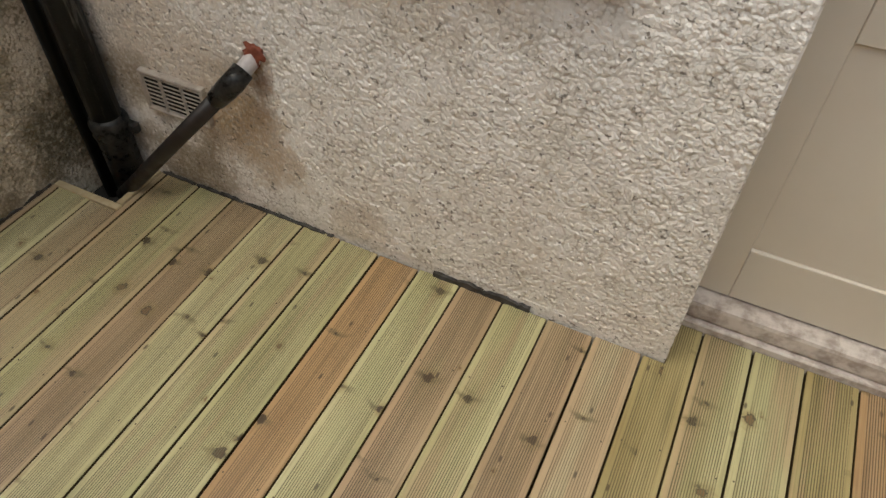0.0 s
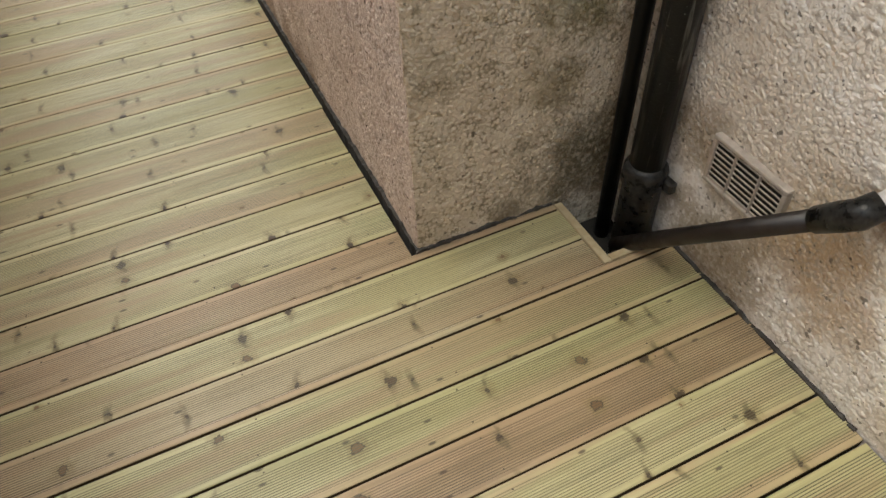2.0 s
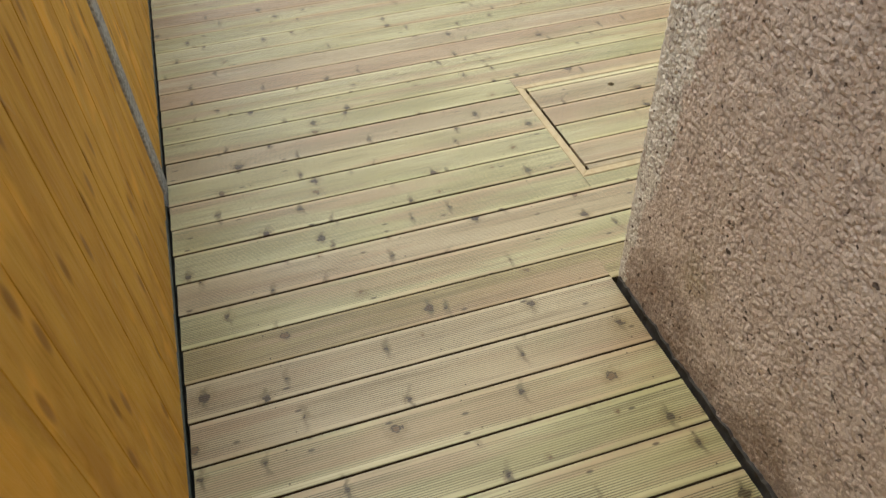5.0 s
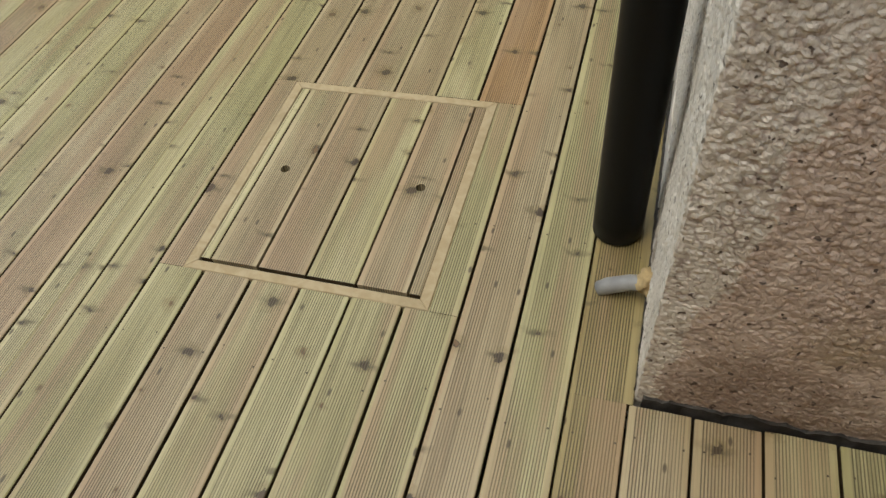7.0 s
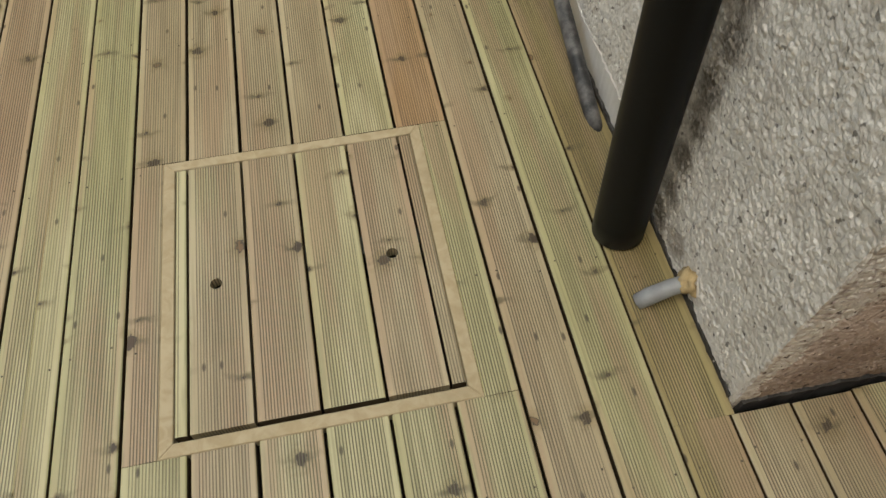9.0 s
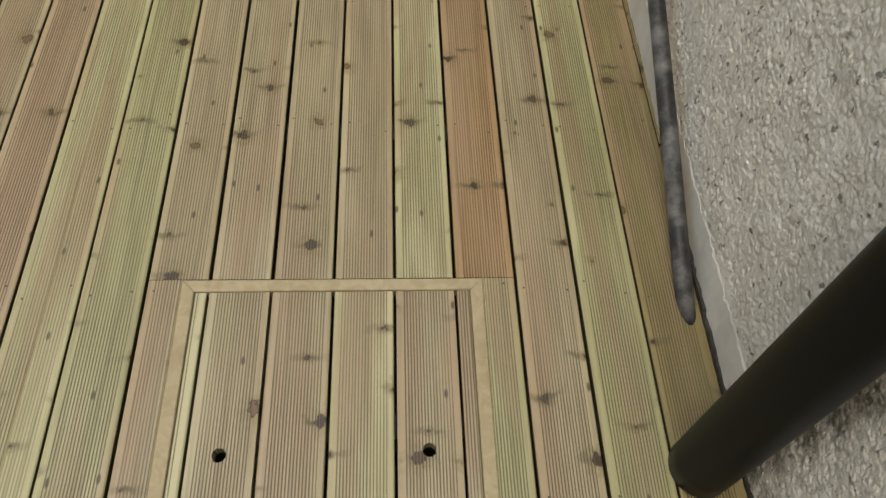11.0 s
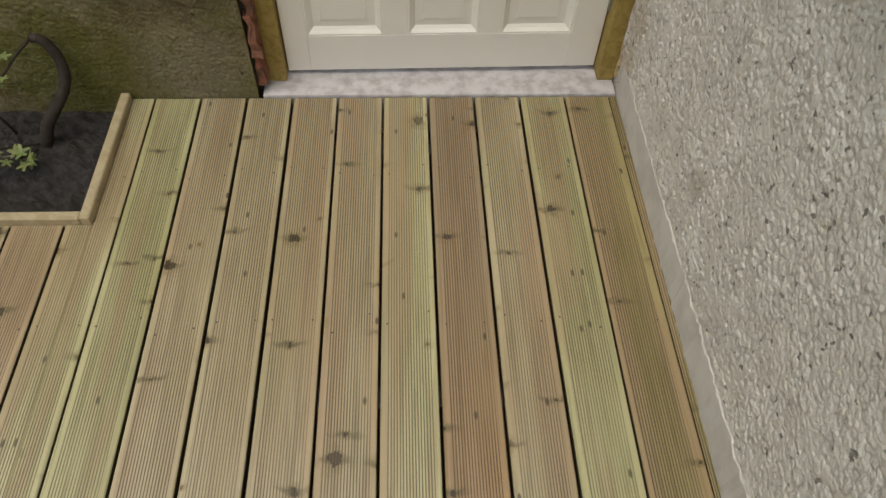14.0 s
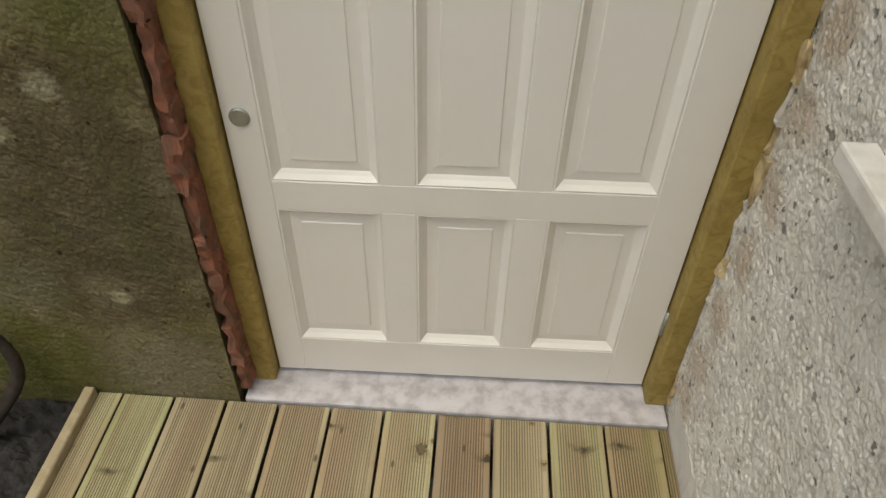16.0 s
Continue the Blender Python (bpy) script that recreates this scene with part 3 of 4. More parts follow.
rough_wall("wall_4", (C23X, 0), (0, 0), (0.7, -0.7), (-0.7, -0.7), DASH, "pinkish grey pebbledash wall with dark pits", 17, 0.0030, 0.0105, step=0.0034)
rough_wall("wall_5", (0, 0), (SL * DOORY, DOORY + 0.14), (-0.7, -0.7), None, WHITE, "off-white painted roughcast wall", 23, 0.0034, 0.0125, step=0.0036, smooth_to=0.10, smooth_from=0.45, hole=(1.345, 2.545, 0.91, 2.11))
rough_wall("wall_6", (-0.955, DOORY), (-4.6, DOORY), None, None, OLD, "old damp wall covered with green moss", 31, 0.0022, 0.012, step=0.007, top=TOP)

# plain walls that close the place
def wall_block(name, x0, x1, y0, y1, mat, label, top=TOP, base=BASE):
    return tagged(part(name, block(x0, x1, y0, y1, base, top, 0.006), mat), label, "wall", kind="structure")


wall_block("wall_7", 5.05, 6.6, W1Y, W1Y + 0.24, CREAM, "cream painted wall beside the back door", EAVES)
wall_block("wall_8", 6.36, 6.6, -1.5, W1Y - 0.01, CREAM, "cream painted wall that ends the yard")
wall_block("wall_9", -4.84, -4.6, -1.6, DOORY + 0.2, OLD, "low old garden wall at the deck's end", 0.8)
wall_block("wall_10", -0.955, 0.03, DOORY + 0.0, DOORY + 0.24, OLD, "old wall above the panelled door", TOP, 2.145)
wall_block("wall_11", C1X + 0.002, 5.048, W1Y, W1Y + 0.24, CREAM, "cream painted wall above the back door", EAVES, 2.29)
# unseen roof, its eaves added over the passage to hold back skylight
bm = block(-0.02, 2.3, -0.60, 3.2, EAVES + 0.01, EAVES + 0.13, 0.01)
block(2.301, 6.6, 0.5, 3.2, EAVES + 0.01, EAVES + 0.13, 0.01, bm)
tagged(part("roof", bm, FELT), "unseen flat dark felt roof with eaves added to shade the passage", "roof", kind="structure")

# ---- ground ----
bm = bmesh.new()
bmesh.ops.create_grid(bm, x_segments=40, y_segments=40, size=60, matrix=Matrix.Translation((0, 0, -0.17)))
tagged(part("ground", bm, EARTH), "bare dark earth under the deck", "ground", kind="structure")


def fence_y(x):
    return -1.172 + 0.03 * x


# ---- deck ----
P = 0.125
deck = empty("deck", "new reeded softwood deck, green and pink tinted boards", "deck", "structure")
tone_of = {17: "pink", 18: "pale", 19: "tan", 20: "green", 21: "green", 22: "brown", 23: "pale", 24: "green", 25: "green", 26: "orange", 27: "green",
           28: "brown", 29: "green", 30: "brown", 31: "tan", 32: "olive", 33: "green", 34: "green", 35: "olive", 36: "orange",
           -1: "olive", -2: "green", -3: "tan", -4: "fading", -5: "pale", -6: "tan", -7: "tan", -8: "tan", -9: "tan",
           -10: "green", -11: "pale", -12: "pink", -13: "tan", 0: "tan", 1: "tan", 2: "pale", 3: "green"}
pick = random.Random(8)


def gap(n):
    """Where the joint before board n runs."""
    if n < -4:
        return -0.5 + (n + 4) * 0.1216
    # the passage's boards were laid a little tighter than the rest
    back = {0: 0.012, 1: 0.019, 10: 0.019, 11: 0.015, 12: 0.011, 13: 0.007, 14: 0.003}.get(n, 0.022 if 1 < n < 10 else 0.0)
    return n * P - back


def half(n):
    """Half the width of the joint before board n."""
    return 0.0021 + 0.0012 * random.Random(n * 7 + 3).random() + (0.0009 if -9 <= n <= -2 else 0.0)


def tone(n):
    return tone_of.get(n) or pick.choice(("pale", "pale", "green", "pale", "pale", "pink" if n < -14 else "green"))


def board(x0, x1, y0, y1, mat, centre=None, parent=None, drop=0.0):
    """One decking board with eased long edges; the reeding is set out from its centre line."""
    cx, cy = (x0 + x1) / 2 if centre is None else centre, (y0 + y1) / 2
    a, b, e, c = x0 - cx, x1 - cx, (y1 - y0) / 2, 0.0022
    top, low = 0.0, -0.028
    shape = ((a, low), (b, low), (b, top - c), (b - c, top), (a + c, top), (a, top - c))
    me = bpy.data.meshes.new("board")
    m = len(shape)
    me.from_pydata([(x, s * e, z) for s in (-1, 1) for x, z in shape], [],
                   [(i, (i + 1) % m, m + (i + 1) % m, m + i) for i in range(m)] + [tuple(range(m))[::-1], tuple(range(m, 2 * m))])
    me.materials.append(mat)
    # sides and ends: dark edge colour that also holds the joints' shade
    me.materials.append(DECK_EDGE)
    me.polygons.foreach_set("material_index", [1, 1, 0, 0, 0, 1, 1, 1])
    ob = new("board", me)
    ob.location, ob.parent = (cx, cy, -drop), parent or deck
    return ob


HX0, HX1, HY0, HY1 = -1.040, -0.443, 0.102, 0.796
screws = []
for n in range(-37, 50):
    x0, x1, mat = gap(n) + half(n), gap(n + 1) - half(n + 1), TONES[tone(n)]
    mid = (x0 + x1) / 2
    low = fence_y(mid) + 0.004
    jog = pick.uniform(-0.003, 0.003)
    lift = pick.uniform(0, 0.0012)
    spans = []
    if n >= 33:
        spans = [(x0, x1, low, 0.738 if n < 40 else W1Y)]
    elif n == 32:
        spans = [(x0, 4.058, low, 0.600), (4.058, x1, low, 0.738)]
    elif n >= 20:
        spans = [(x0, x1, low, 0.600 + jog)]
    elif n == 19:
        spans = [(x0, 2.478, low, 0.402), (2.478, x1, low, 0.600)]
    elif n == 18:
        spans = [(x0, x1, low, 0.405)]
    elif n == 17:
        spans = [(x0, 2.226, low, -0.024), (2.226, x1, low, 0.405)]
    elif n >= 0:
        spans = [(x0, x1, low, -0.022 + jog)]
    elif n in (-4, -9):
        cut = (HX1, x1) if n == -4 else (x0, HX0)
        spans = [(x0, x1, low, HY0), (*cut, HY0 + 0.001, HY1), (x0, x1, HY1 + 0.001, DOORY - 0.004)]
    elif -9 < n < -4:
        spans = [(x0, x1, low, HY0), (x0, x1, HY1 + 0.001, DOORY - 0.004)]
    elif n == -1:
        spans = [(x0, x1, low, -0.022), (x0, -0.0025, -0.0218, DOORY - 0.004)]
    elif n >= -10:
        spans = [(x0, x1, low, DOORY - 0.004)]
    elif n == -11:
        spans = [(x0, -1.288, low, 2.335), (-1.288, x1, low, DOORY - 0.004)]
    else:
        spans = [(x0, x1, low, 2.335)]
    for i, (a, b, c, d) in enumerate(spans):
        m = mat
        if n == -4 and i < 2:
            m = TONES["green"]
        if -9 <= n < -4 and i == 0:
            m = TONES[("green", "tan", "pale", "green", "green")[n + 9]]
        board(a, b, c, d, m, mid, drop=lift)
    for y in np.arange(-0.95, 2.8, 0.43):
        for s in (0.018, 0.101):
            x = gap(n) + s + pick.uniform(-0.004, 0.004)
            yy = y + pick.uniform(-0.025, 0.025)
            if any(a + 0.008 < x < b - 0.008 and c < yy < d for a, b, c, d in spans):
                screws.append((x, yy))
board(0.0, 0.019, 1.15, DOORY - 0.004, TONES["olive"], 0.01)

bm = bmesh.new()
for x, y in screws:
    bmesh.ops.create_circle(bm, cap_ends=True, segments=8, radius=0.0023, matrix=Matrix.Translation((x, y, 0.0009)))
tagged(part("screw_head", bm, SCREW, deck), kind="stuff")
for y in (-0.9, -0.3, 0.5, 1.2, 1.9, 2.6):
    part("joist", block(-4.5 if y < 2.3 else -1.28, 0.0 if y > -0.2 else 6.2, y - 0.023, y + 0.023, -0.13, -0.0285), GRAVEL_BOARD, deck)

# hatch let into the deck
hatch = empty("deck_hatch", "square reeded access hatch with two finger holes in the deck", "hatch", at=(0, 0, 0))
FR = 0.026


def mitred(name, p, q, r, s, mat, parent, z0=-0.026, z1=0.0015):
    """A strip with four plan corners."""
    bm = bmesh.new()
    lo, hi = [bm.verts.new((*v, z0)) for v in (p, q, r, s)], [bm.verts.new((*v, z1)) for v in (p, q, r, s)]
    bm.faces.new(lo[::-1])
    bm.faces.new(hi)
    for i in range(4):
        bm.faces.new((lo[i], lo[(i + 1) % 4], hi[(i + 1) % 4], hi[i]))
    bmesh.ops.bevel(bm, geom=[e for e in bm.edges if all(v in hi for v in e.verts)], offset=0.002, segments=1, affect="EDGES")
    return part(name, bm, mat, parent)


g = 0.0006
a0, a1, b0, b1 = HX0 + g, HX1 - g, HY0 + g, HY1 - g
mitred("frame_strip", (a0, b0), (a1, b0), (a1 - FR, b0 + FR), (a0 + FR, b0 + FR), TRIM_WOOD, hatch)
mitred("frame_strip", (a1, b1), (a0, b1), (a0 + FR, b1 - FR), (a1 - FR, b1 - FR), TRIM_WOOD, hatch)
mitred("frame_strip", (a0, b1), (a0, b0), (a0 + FR, b0 + FR), (a0 + FR, b1 - FR), TRIM_WOOD, hatch)
mitred("frame_strip", (a1, b0), (a1, b1), (a1 - FR, b1 - FR), (a1 - FR, b0 + FR), TRIM_WOOD, hatch)
in0, in1 = HY0 + FR + 0.010, HY1 - FR - 0.003
board(HX0 + FR + 0.002, gap(-8) - 0.003, in0, in1, TONES["pale"], -1.05, hatch)
board(-0.497, HX1 - FR - 0.002, in0, in1, TONES["tan"], -0.45, hatch)


def holed_board(x0, x1, y0, y1, hx, hy, mat, radius=0.0125):
    """A board of the hatch with a drilled finger hole."""
    cx, cy = (x0 + x1) / 2, (y0 + y1) / 2
    bm = bmesh.new()
    outer = [bm.verts.new((x - cx, y - cy, 0)) for x, y in ((x0, y0), (x1, y0), (x1, y1), (x0, y1))]
    inner = [bm.verts.new((hx - cx + radius * math.cos(t), hy - cy + radius * math.sin(t), 0)) for t in (2 * math.pi * i / 20 for i in range(20))]
    edges = [bm.edges.new((r[i], r[(i + 1) % len(r)])) for r in (outer, inner) for i in range(len(r))]
    bmesh.ops.triangle_fill(bm, use_beauty=True, edges=edges)
    made = bmesh.ops.extrude_face_region(bm, geom=bm.faces[:])
    for v in made["geom"]:
        if isinstance(v, bmesh.types.BMVert):
            v.co.z -= 0.028
    ob = part("board", bm, mat, hatch)
    ob.location = (cx, cy, 0)


for n, mat in ((-8, "tan"), (-7, "tan"), (-6, "pale"), (-5, "tan")):
    x0, x1 = gap(n) + 0.003, gap(n + 1) - 0.003
    if n in (-8, -5):
        holed_board(x0, x1, in0, in1, -0.929 if n == -8 else -0.562, 0.45, TONES[mat])
    else:
        board(x0, x1, in0, in1, TONES[mat], None, hatch)

# drain notch in the deck's corner
notch = empty("drain_surround", "pale timber edging round an open drain in the deck", "edging", "structure")
part("edging", block(2.232, 2.478, 0.405, 0.428, -0.10, 0.004, 0.002), TRIM_WOOD, notch)
part("edging", block(2.455, 2.477, 0.4285, 0.600, -0.10, 0.004, 0.002), TRIM_WOOD, notch)
tagged(part("drain_gully", block(2.225, 2.454, 0.43, 0.60, -0.165, -0.12, 0.004), VOID), "black wet drain gully sunk below the deck", "drain")

# dark strips at the foot of the walls
def strip(name, x0, x1, y0, y1, z0, z1, mat, label):
    bm = block(x0, x1, y0, y1, z0, z1)
    along = 0 if x1 - x0 > y1 - y0 else 1
    bmesh.ops.subdivide_edges(bm, edges=[e for e in bm.edges if abs((e.verts[0].co - e.verts[1].co)[along]) > 0.1], cuts=int(max(x1 - x0, y1 - y0) / 0.012))
    for v in bm.verts:
        q = Vector((v.co[along] * 22, 1, 3))
        if v.co.z > z0 + 0.001:
            v.co.z += (0.009 * noise.noise(q) + 0.008 * noise.noise(q * 3.3))
        v.co[1 - along] += 0.004 * noise.noise(q * 2 + Vector((0, 5, 0)))
    return tagged(part(name, bm, mat), label, "trim", kind="structure")


strip("baseboard_1", 0.012, 2.224, -0.010, 0.01, BASE, 0.011, TAR, "black bitumen strip at the pebbledash wall's foot")
strip("baseboard_2", 2.21, 2.229, -0.010, 0.40, BASE, 0.008, TAR, "black bitumen strip at the return wall's foot")
strip("baseboard_3", 2.48, 3.1, W1Y - 0.009, W1Y + 0.01, BASE, 0.004, TAR, "black bitumen strip at the cream wall's foot")
strip("baseboard_5", -0.004, 0.02, 0.01, 0.95, BASE, 0.012, TAR, "black bitumen strip at the white wall's foot")
strip("baseboard_6", -0.004, 0.03, 0.48, DOORY, BASE, 0.096, PLINTH, "smooth painted plinth at the white wall's foot").rotation_euler.z = -math.atan(SL)
strip("baseboard_4", 3.42, 3.70, W1Y - 0.009, W1Y + 0.01, BASE, 0.016, TAR, "black bitumen patch at the cream wall's foot")

# ---- fence ----
POSTS = (2.873, 0.990, -0.893, -2.776, -4.612, 4.753)
for i, x in enumerate(POSTS):
    y = fence_y(x)
    post = tagged(part("fence_post", block(x, x + 0.09, y - 0.085, y + 0.004, BASE, 1.85, 0.012, segs=2), POST), "rough grey concrete fence post", "fence post", "fence posts")
BAYS = ((0.990, 2.873, FENCE_RED), (-0.893, 0.990, FENCE_GOLD), (-2.776, -0.893, FENCE_GOLD), (-4.612, -2.776, FENCE_GOLD), (2.873, 4.753, FENCE_RED), (4.753, 6.36, FENCE_RED))
for i, (left, right, mat) in enumerate(BAYS):
    left += 0.09
    in_by, base = (0.022, 0.028) if mat is FENCE_RED else (0.006, 0.012)
    panel = empty("fence_bay", "upright feather-edge fence panel stained %s" % ("red brown" if mat is FENCE_RED else "golden brown"), "fence panel", group="fence panels")
    part("rail", block(left, right, fence_y((left + right) / 2) - in_by - 0.075, fence_y((left + right) / 2) - in_by - 0.045, 0.3, 0.37, 0.003), mat, panel)
    part("rail", block(left, right, fence_y((left + right) / 2) - in_by - 0.075, fence_y((left + right) / 2) - in_by - 0.045, 1.45, 1.52, 0.003), mat, panel)
    step = 0.135
    count = int((right - left) / step)
    step = (right - left) / count
    rnd = random.Random(40 + i)
    for j in range(count):
        x0, x1 = left + j * step, left + (j + 1) * step
        y0, y1 = fence_y(x0) - in_by - 0.0018, fence_y(x1) - in_by + rnd.uniform(-0.0012, 0.0006)
        x0 -= 0.012 if j else 0
        b = base + rnd.uniform(-0.004, 0.006)
        bm = bmesh.new()
        cx, cy = (x0 + x1) / 2, (y0 + y1) / 2
        quad = ((x0 - cx, y0 - cy), (x1 - 0.002 - cx, y1 - cy), (x1 - cx, y1 - cy - 0.003), (x1 - cx, y1 - cy - 0.018), (x0 - cx, y0 - cy - 0.006))
        lo, hi = [bm.verts.new((*v, b)) for v in quad], [bm.verts.new((*v, 1.8)) for v in quad]
        bm.faces.new(lo[::-1])
        bm.faces.new(hi)
        for k in range(5):
            bm.faces.new((lo[k], lo[(k + 1) % 5], hi[(k + 1) % 5], hi[k]))
        part("slat", bm, mat, panel).location = (cx, cy, 0)
    gb = part("gravel_board", block(left, right, -0.06, 0.0, BASE, 0.024 if in_by > 0.02 else -0.03, 0.004), GRAVEL_BOARD)
    gb.location.y = fence_y((left + right) / 2) + (0.002 if in_by > 0.02 else -0.01)
    gb.matrix_world = Matrix.Translation(((left + right) / 2, fence_y((left + right) / 2) + (0.002 if in_by > 0.02 else -0.012), 0)) @ Matrix.Rotation(math.atan(0.03), 4, "Z") @ Matrix.Translation((-(left + right) / 2, 0, 0))
    tagged(gb, "dark green grey board along the fence foot", "gravel board", "gravel boards")

# ---- things at the cream wall ----
vent = empty("air_vent", "pale louvred air vent in the cream wall", "vent")
VX0, VX1, VZ0, VZ1 = 2.545, 2.745, 0.27, 0.385
part("backing", block(VX0, VX1, W1Y - 0.011, W1Y + 0.02, VZ0, VZ1), VOID, vent)
for z0, z1 in ((VZ0 - 0.006, VZ0 + 0.004), (VZ1 - 0.004, VZ1 + 0.006)):
    part("frame", block(VX0 - 0.008, VX1 + 0.008, W1Y - 0.019, W1Y + 0.01, z0, z1, 0.002), VENT_MAT, vent)
for x0, x1 in ((VX0 - 0.008, VX0 + 0.004), (VX1 - 0.004, VX1 + 0.008)):
    part("frame", block(x0, x1, W1Y - 0.0185, W1Y + 0.01, VZ0 + 0.004, VZ1 - 0.004, 0.002), VENT_MAT, vent)
for i in range(8):
    z = VZ0 + 0.010 + i * (VZ1 - VZ0 - 0.016) / 7.3
    s = part("slat", block(VX0 + 0.003, VX1 - 0.003, -0.0016, 0.0016, -0.0018, 0.0018, 0.0005), VENT_MAT, vent)
    s.location, s.rotation_euler = (0, W1Y - 0.0145, z), (radians(20), 0, 0)
for x in (VX0 + 0.063, VX0 + 0.135):
    part("divider", block(x - 0.002, x + 0.002, W1Y - 0.0195, W1Y, VZ0 + 0.004, VZ1 - 0.004, 0.001), VENT_MAT, vent)

waste = empty("waste_pipe", "dark waste pipe sloping from the cream wall into the drain", "pipe")
wp, wq = Vector((2.945, W1Y + 0.02, 0.545)), Vector((2.918, W1Y - 0.062, 0.495))
drain = Vector((2.405, 0.495, -0.04))
part("stub", tube([wp, wp.lerp(wq, 0.5), wq], 0.021, 24), STUB, waste, "grey plastic stub", True)
part("seal", lump((2.943, W1Y - 0.004, 0.545), 0.036, 2, (1, 0.45, 1)), RUST, waste, "red brown crumbling sealant", True)
bend = wq + (drain - wq).normalized() * 0.09
coupling = part("coupling", tube([wq + (wp - wq).normalized() * 0.035, wq, wq.lerp(bend, 0.4), bend], [0.027, 0.029, 0.029, 0.026], 24), IRON, waste, "black compression coupling", True)
part("nut", collar(wq + (wp - wq).normalized() * 0.022, wp - wq, 0.0365, 0.03), IRON, coupling, "", True)
part("nut", collar(bend, drain - wq, 0.037, 0.036), IRON, coupling, "", True)
run = part("pipe", tube([bend, bend.lerp(drain, 0.5), drain], 0.0215, 24), WASTE_PIPE, waste, "", True)
tape = bend.lerp(drain, 0.86)
part("sleeve", collar(tape, drain - wq, 0.026, 0.04, 0.002), RED_TAPE, run, "red rubber sleeve", True)

soil = empty("soil_pipe", "dirty black cast iron soil pipe in the wall corner", "pipe")
SX, SY = 2.398, 0.548
part("pipe", tube([(SX, SY, BASE), (SX, SY, 1.2), (SX, SY, TOP)], 0.043, 28), STREAKED, soil, "", True)
part("socket", tube([(SX, SY, z) for z in (-0.16, 0.15, 0.165, 0.205, 0.215, 0.225)], [0.05, 0.05, 0.056, 0.056, 0.053, 0.042], 28), IRON, soil, "", True)
part("ear", block(SX - 0.08, SX + 0.08, SY + 0.015, SY + 0.04, 0.165, 0.2, 0.006), IRON, soil)
part("ear", block(SX - 0.08, SX + 0.08, SY + 0.015, SY + 0.04, 1.9, 1.935, 0.006), IRON, soil)
tagged(part("thin_pipe", tube([(2.29, 0.54, BASE), (2.29, 0.545, 1.0), (2.29, 0.545, TOP)], 0.021, 16), BLACK_PIPE, smooth=True), "thin black plastic pipe beside the soil pipe", "pipe")


def window(name, label, x0, x1, y_face, z0, z1):
    """A painted window along x, its face to -y."""
    w = empty(name, label, "window", "structure")
    part("window_sill", block(x0 - 0.03, x1 + 0.03, y_face - 0.055, y_face + 0.11, z0 - 0.044, z0 - 0.012, 0.005, segs=2), UPVC, w)
    y0, y1 = y_face + 0.05, y_face + 0.11
    rail = part("window_frame", block(x0, x1, y0, y1, z0 - 0.011, z0 + 0.06, 0.004), UPVC, w)
    part("window_frame", block(x0, x1, y0, y1, z1 - 0.06, z1, 0.004), UPVC, w)
    for a, b in ((x0, x0 + 0.06), (x1 - 0.06, x1)):
        part("window_frame", block(a, b, y0, y1, z0 + 0.061, z1 - 0.061, 0.004), UPVC, w)
    part("pane", block(x0 + 0.06, x1 - 0.06, y0 + 0.03, y0 + 0.036, z0 + 0.06, z1 - 0.06), GLASS, rail)
    return w


window("window_1", "white painted window with a projecting sill in the cream wall", 2.90, 3.745, W1Y, 0.968, 2.1)
w2 = window("window_2", "white window with a worn projecting sill in the roughcast wall", -1.2, 0.0, 0.0, 0.90, 2.1)
w2.matrix_world = Matrix.Translation((0.034, 2.545 - 1.2, 0.015)) @ Matrix.Rotation(radians(-90), 4, "Z")

# back door in its recess
back = empty("door_1", "closed cream back door with a recessed panel above a worn threshold", "door", "structure")
part("threshold", block(C1X + 0.004, 5.046, 0.74, 0.80, -0.02, 0.022, 0.004), WORN_WHITE, back, "worn white timber threshold")
part("threshold", block(C1X + 0.004, 5.046, 0.752, 0.90, 0.0225, 0.085, 0.012, segs=2), WORN_WHITE, back, "worn white timber threshold")
DY = 0.80
part("stile", block(C1X + 0.006, 4.145, DY, DY + 0.045, 0.092, 2.28, 0.002), BACK_DOOR_PAINT, back)
part("stile", block(4.955, 5.045, DY, DY + 0.045, 0.092, 2.28, 0.002), BACK_DOOR_PAINT, back)
part("rail", block(4.146, 4.954, DY, DY + 0.045, 0.092, 0.26, 0.002), BACK_DOOR_PAINT, back)
part("rail", block(4.146, 4.954, DY, DY + 0.045, 0.80, 0.95, 0.002), BACK_DOOR_PAINT, back)
part("rail", block(4.146, 4.954, DY, DY + 0.045, 2.1, 2.28, 0.002), BACK_DOOR_PAINT, back)
part("panel", block(4.146, 4.954, DY + 0.009, DY + 0.03, 0.2605, 0.7995, 0.001), BACK_DOOR_PAINT, back)
part("panel", block(4.146, 4.954, DY + 0.009, DY + 0.03, 0.9505, 2.0995, 0.001), BACK_DOOR_PAINT, back)

# ---- things at the white wall ----
down = empty("downpipe", "black plastic downpipe standing on the deck by the white wall", "pipe")
part("pipe", tube([(-0.082, 0.405 + 0.07 * z, z) for z in (0.002, 0.006, 0.05, 1.3, TOP)], [0.052, 0.055, 0.055, 0.055, 0.055], 36), SPLASHED, down, "", True)
part("bracket", block(-0.06, 0.02, 0.458, 0.598, 1.75, 1.785, 0.004), BLACK_PIPE, down)

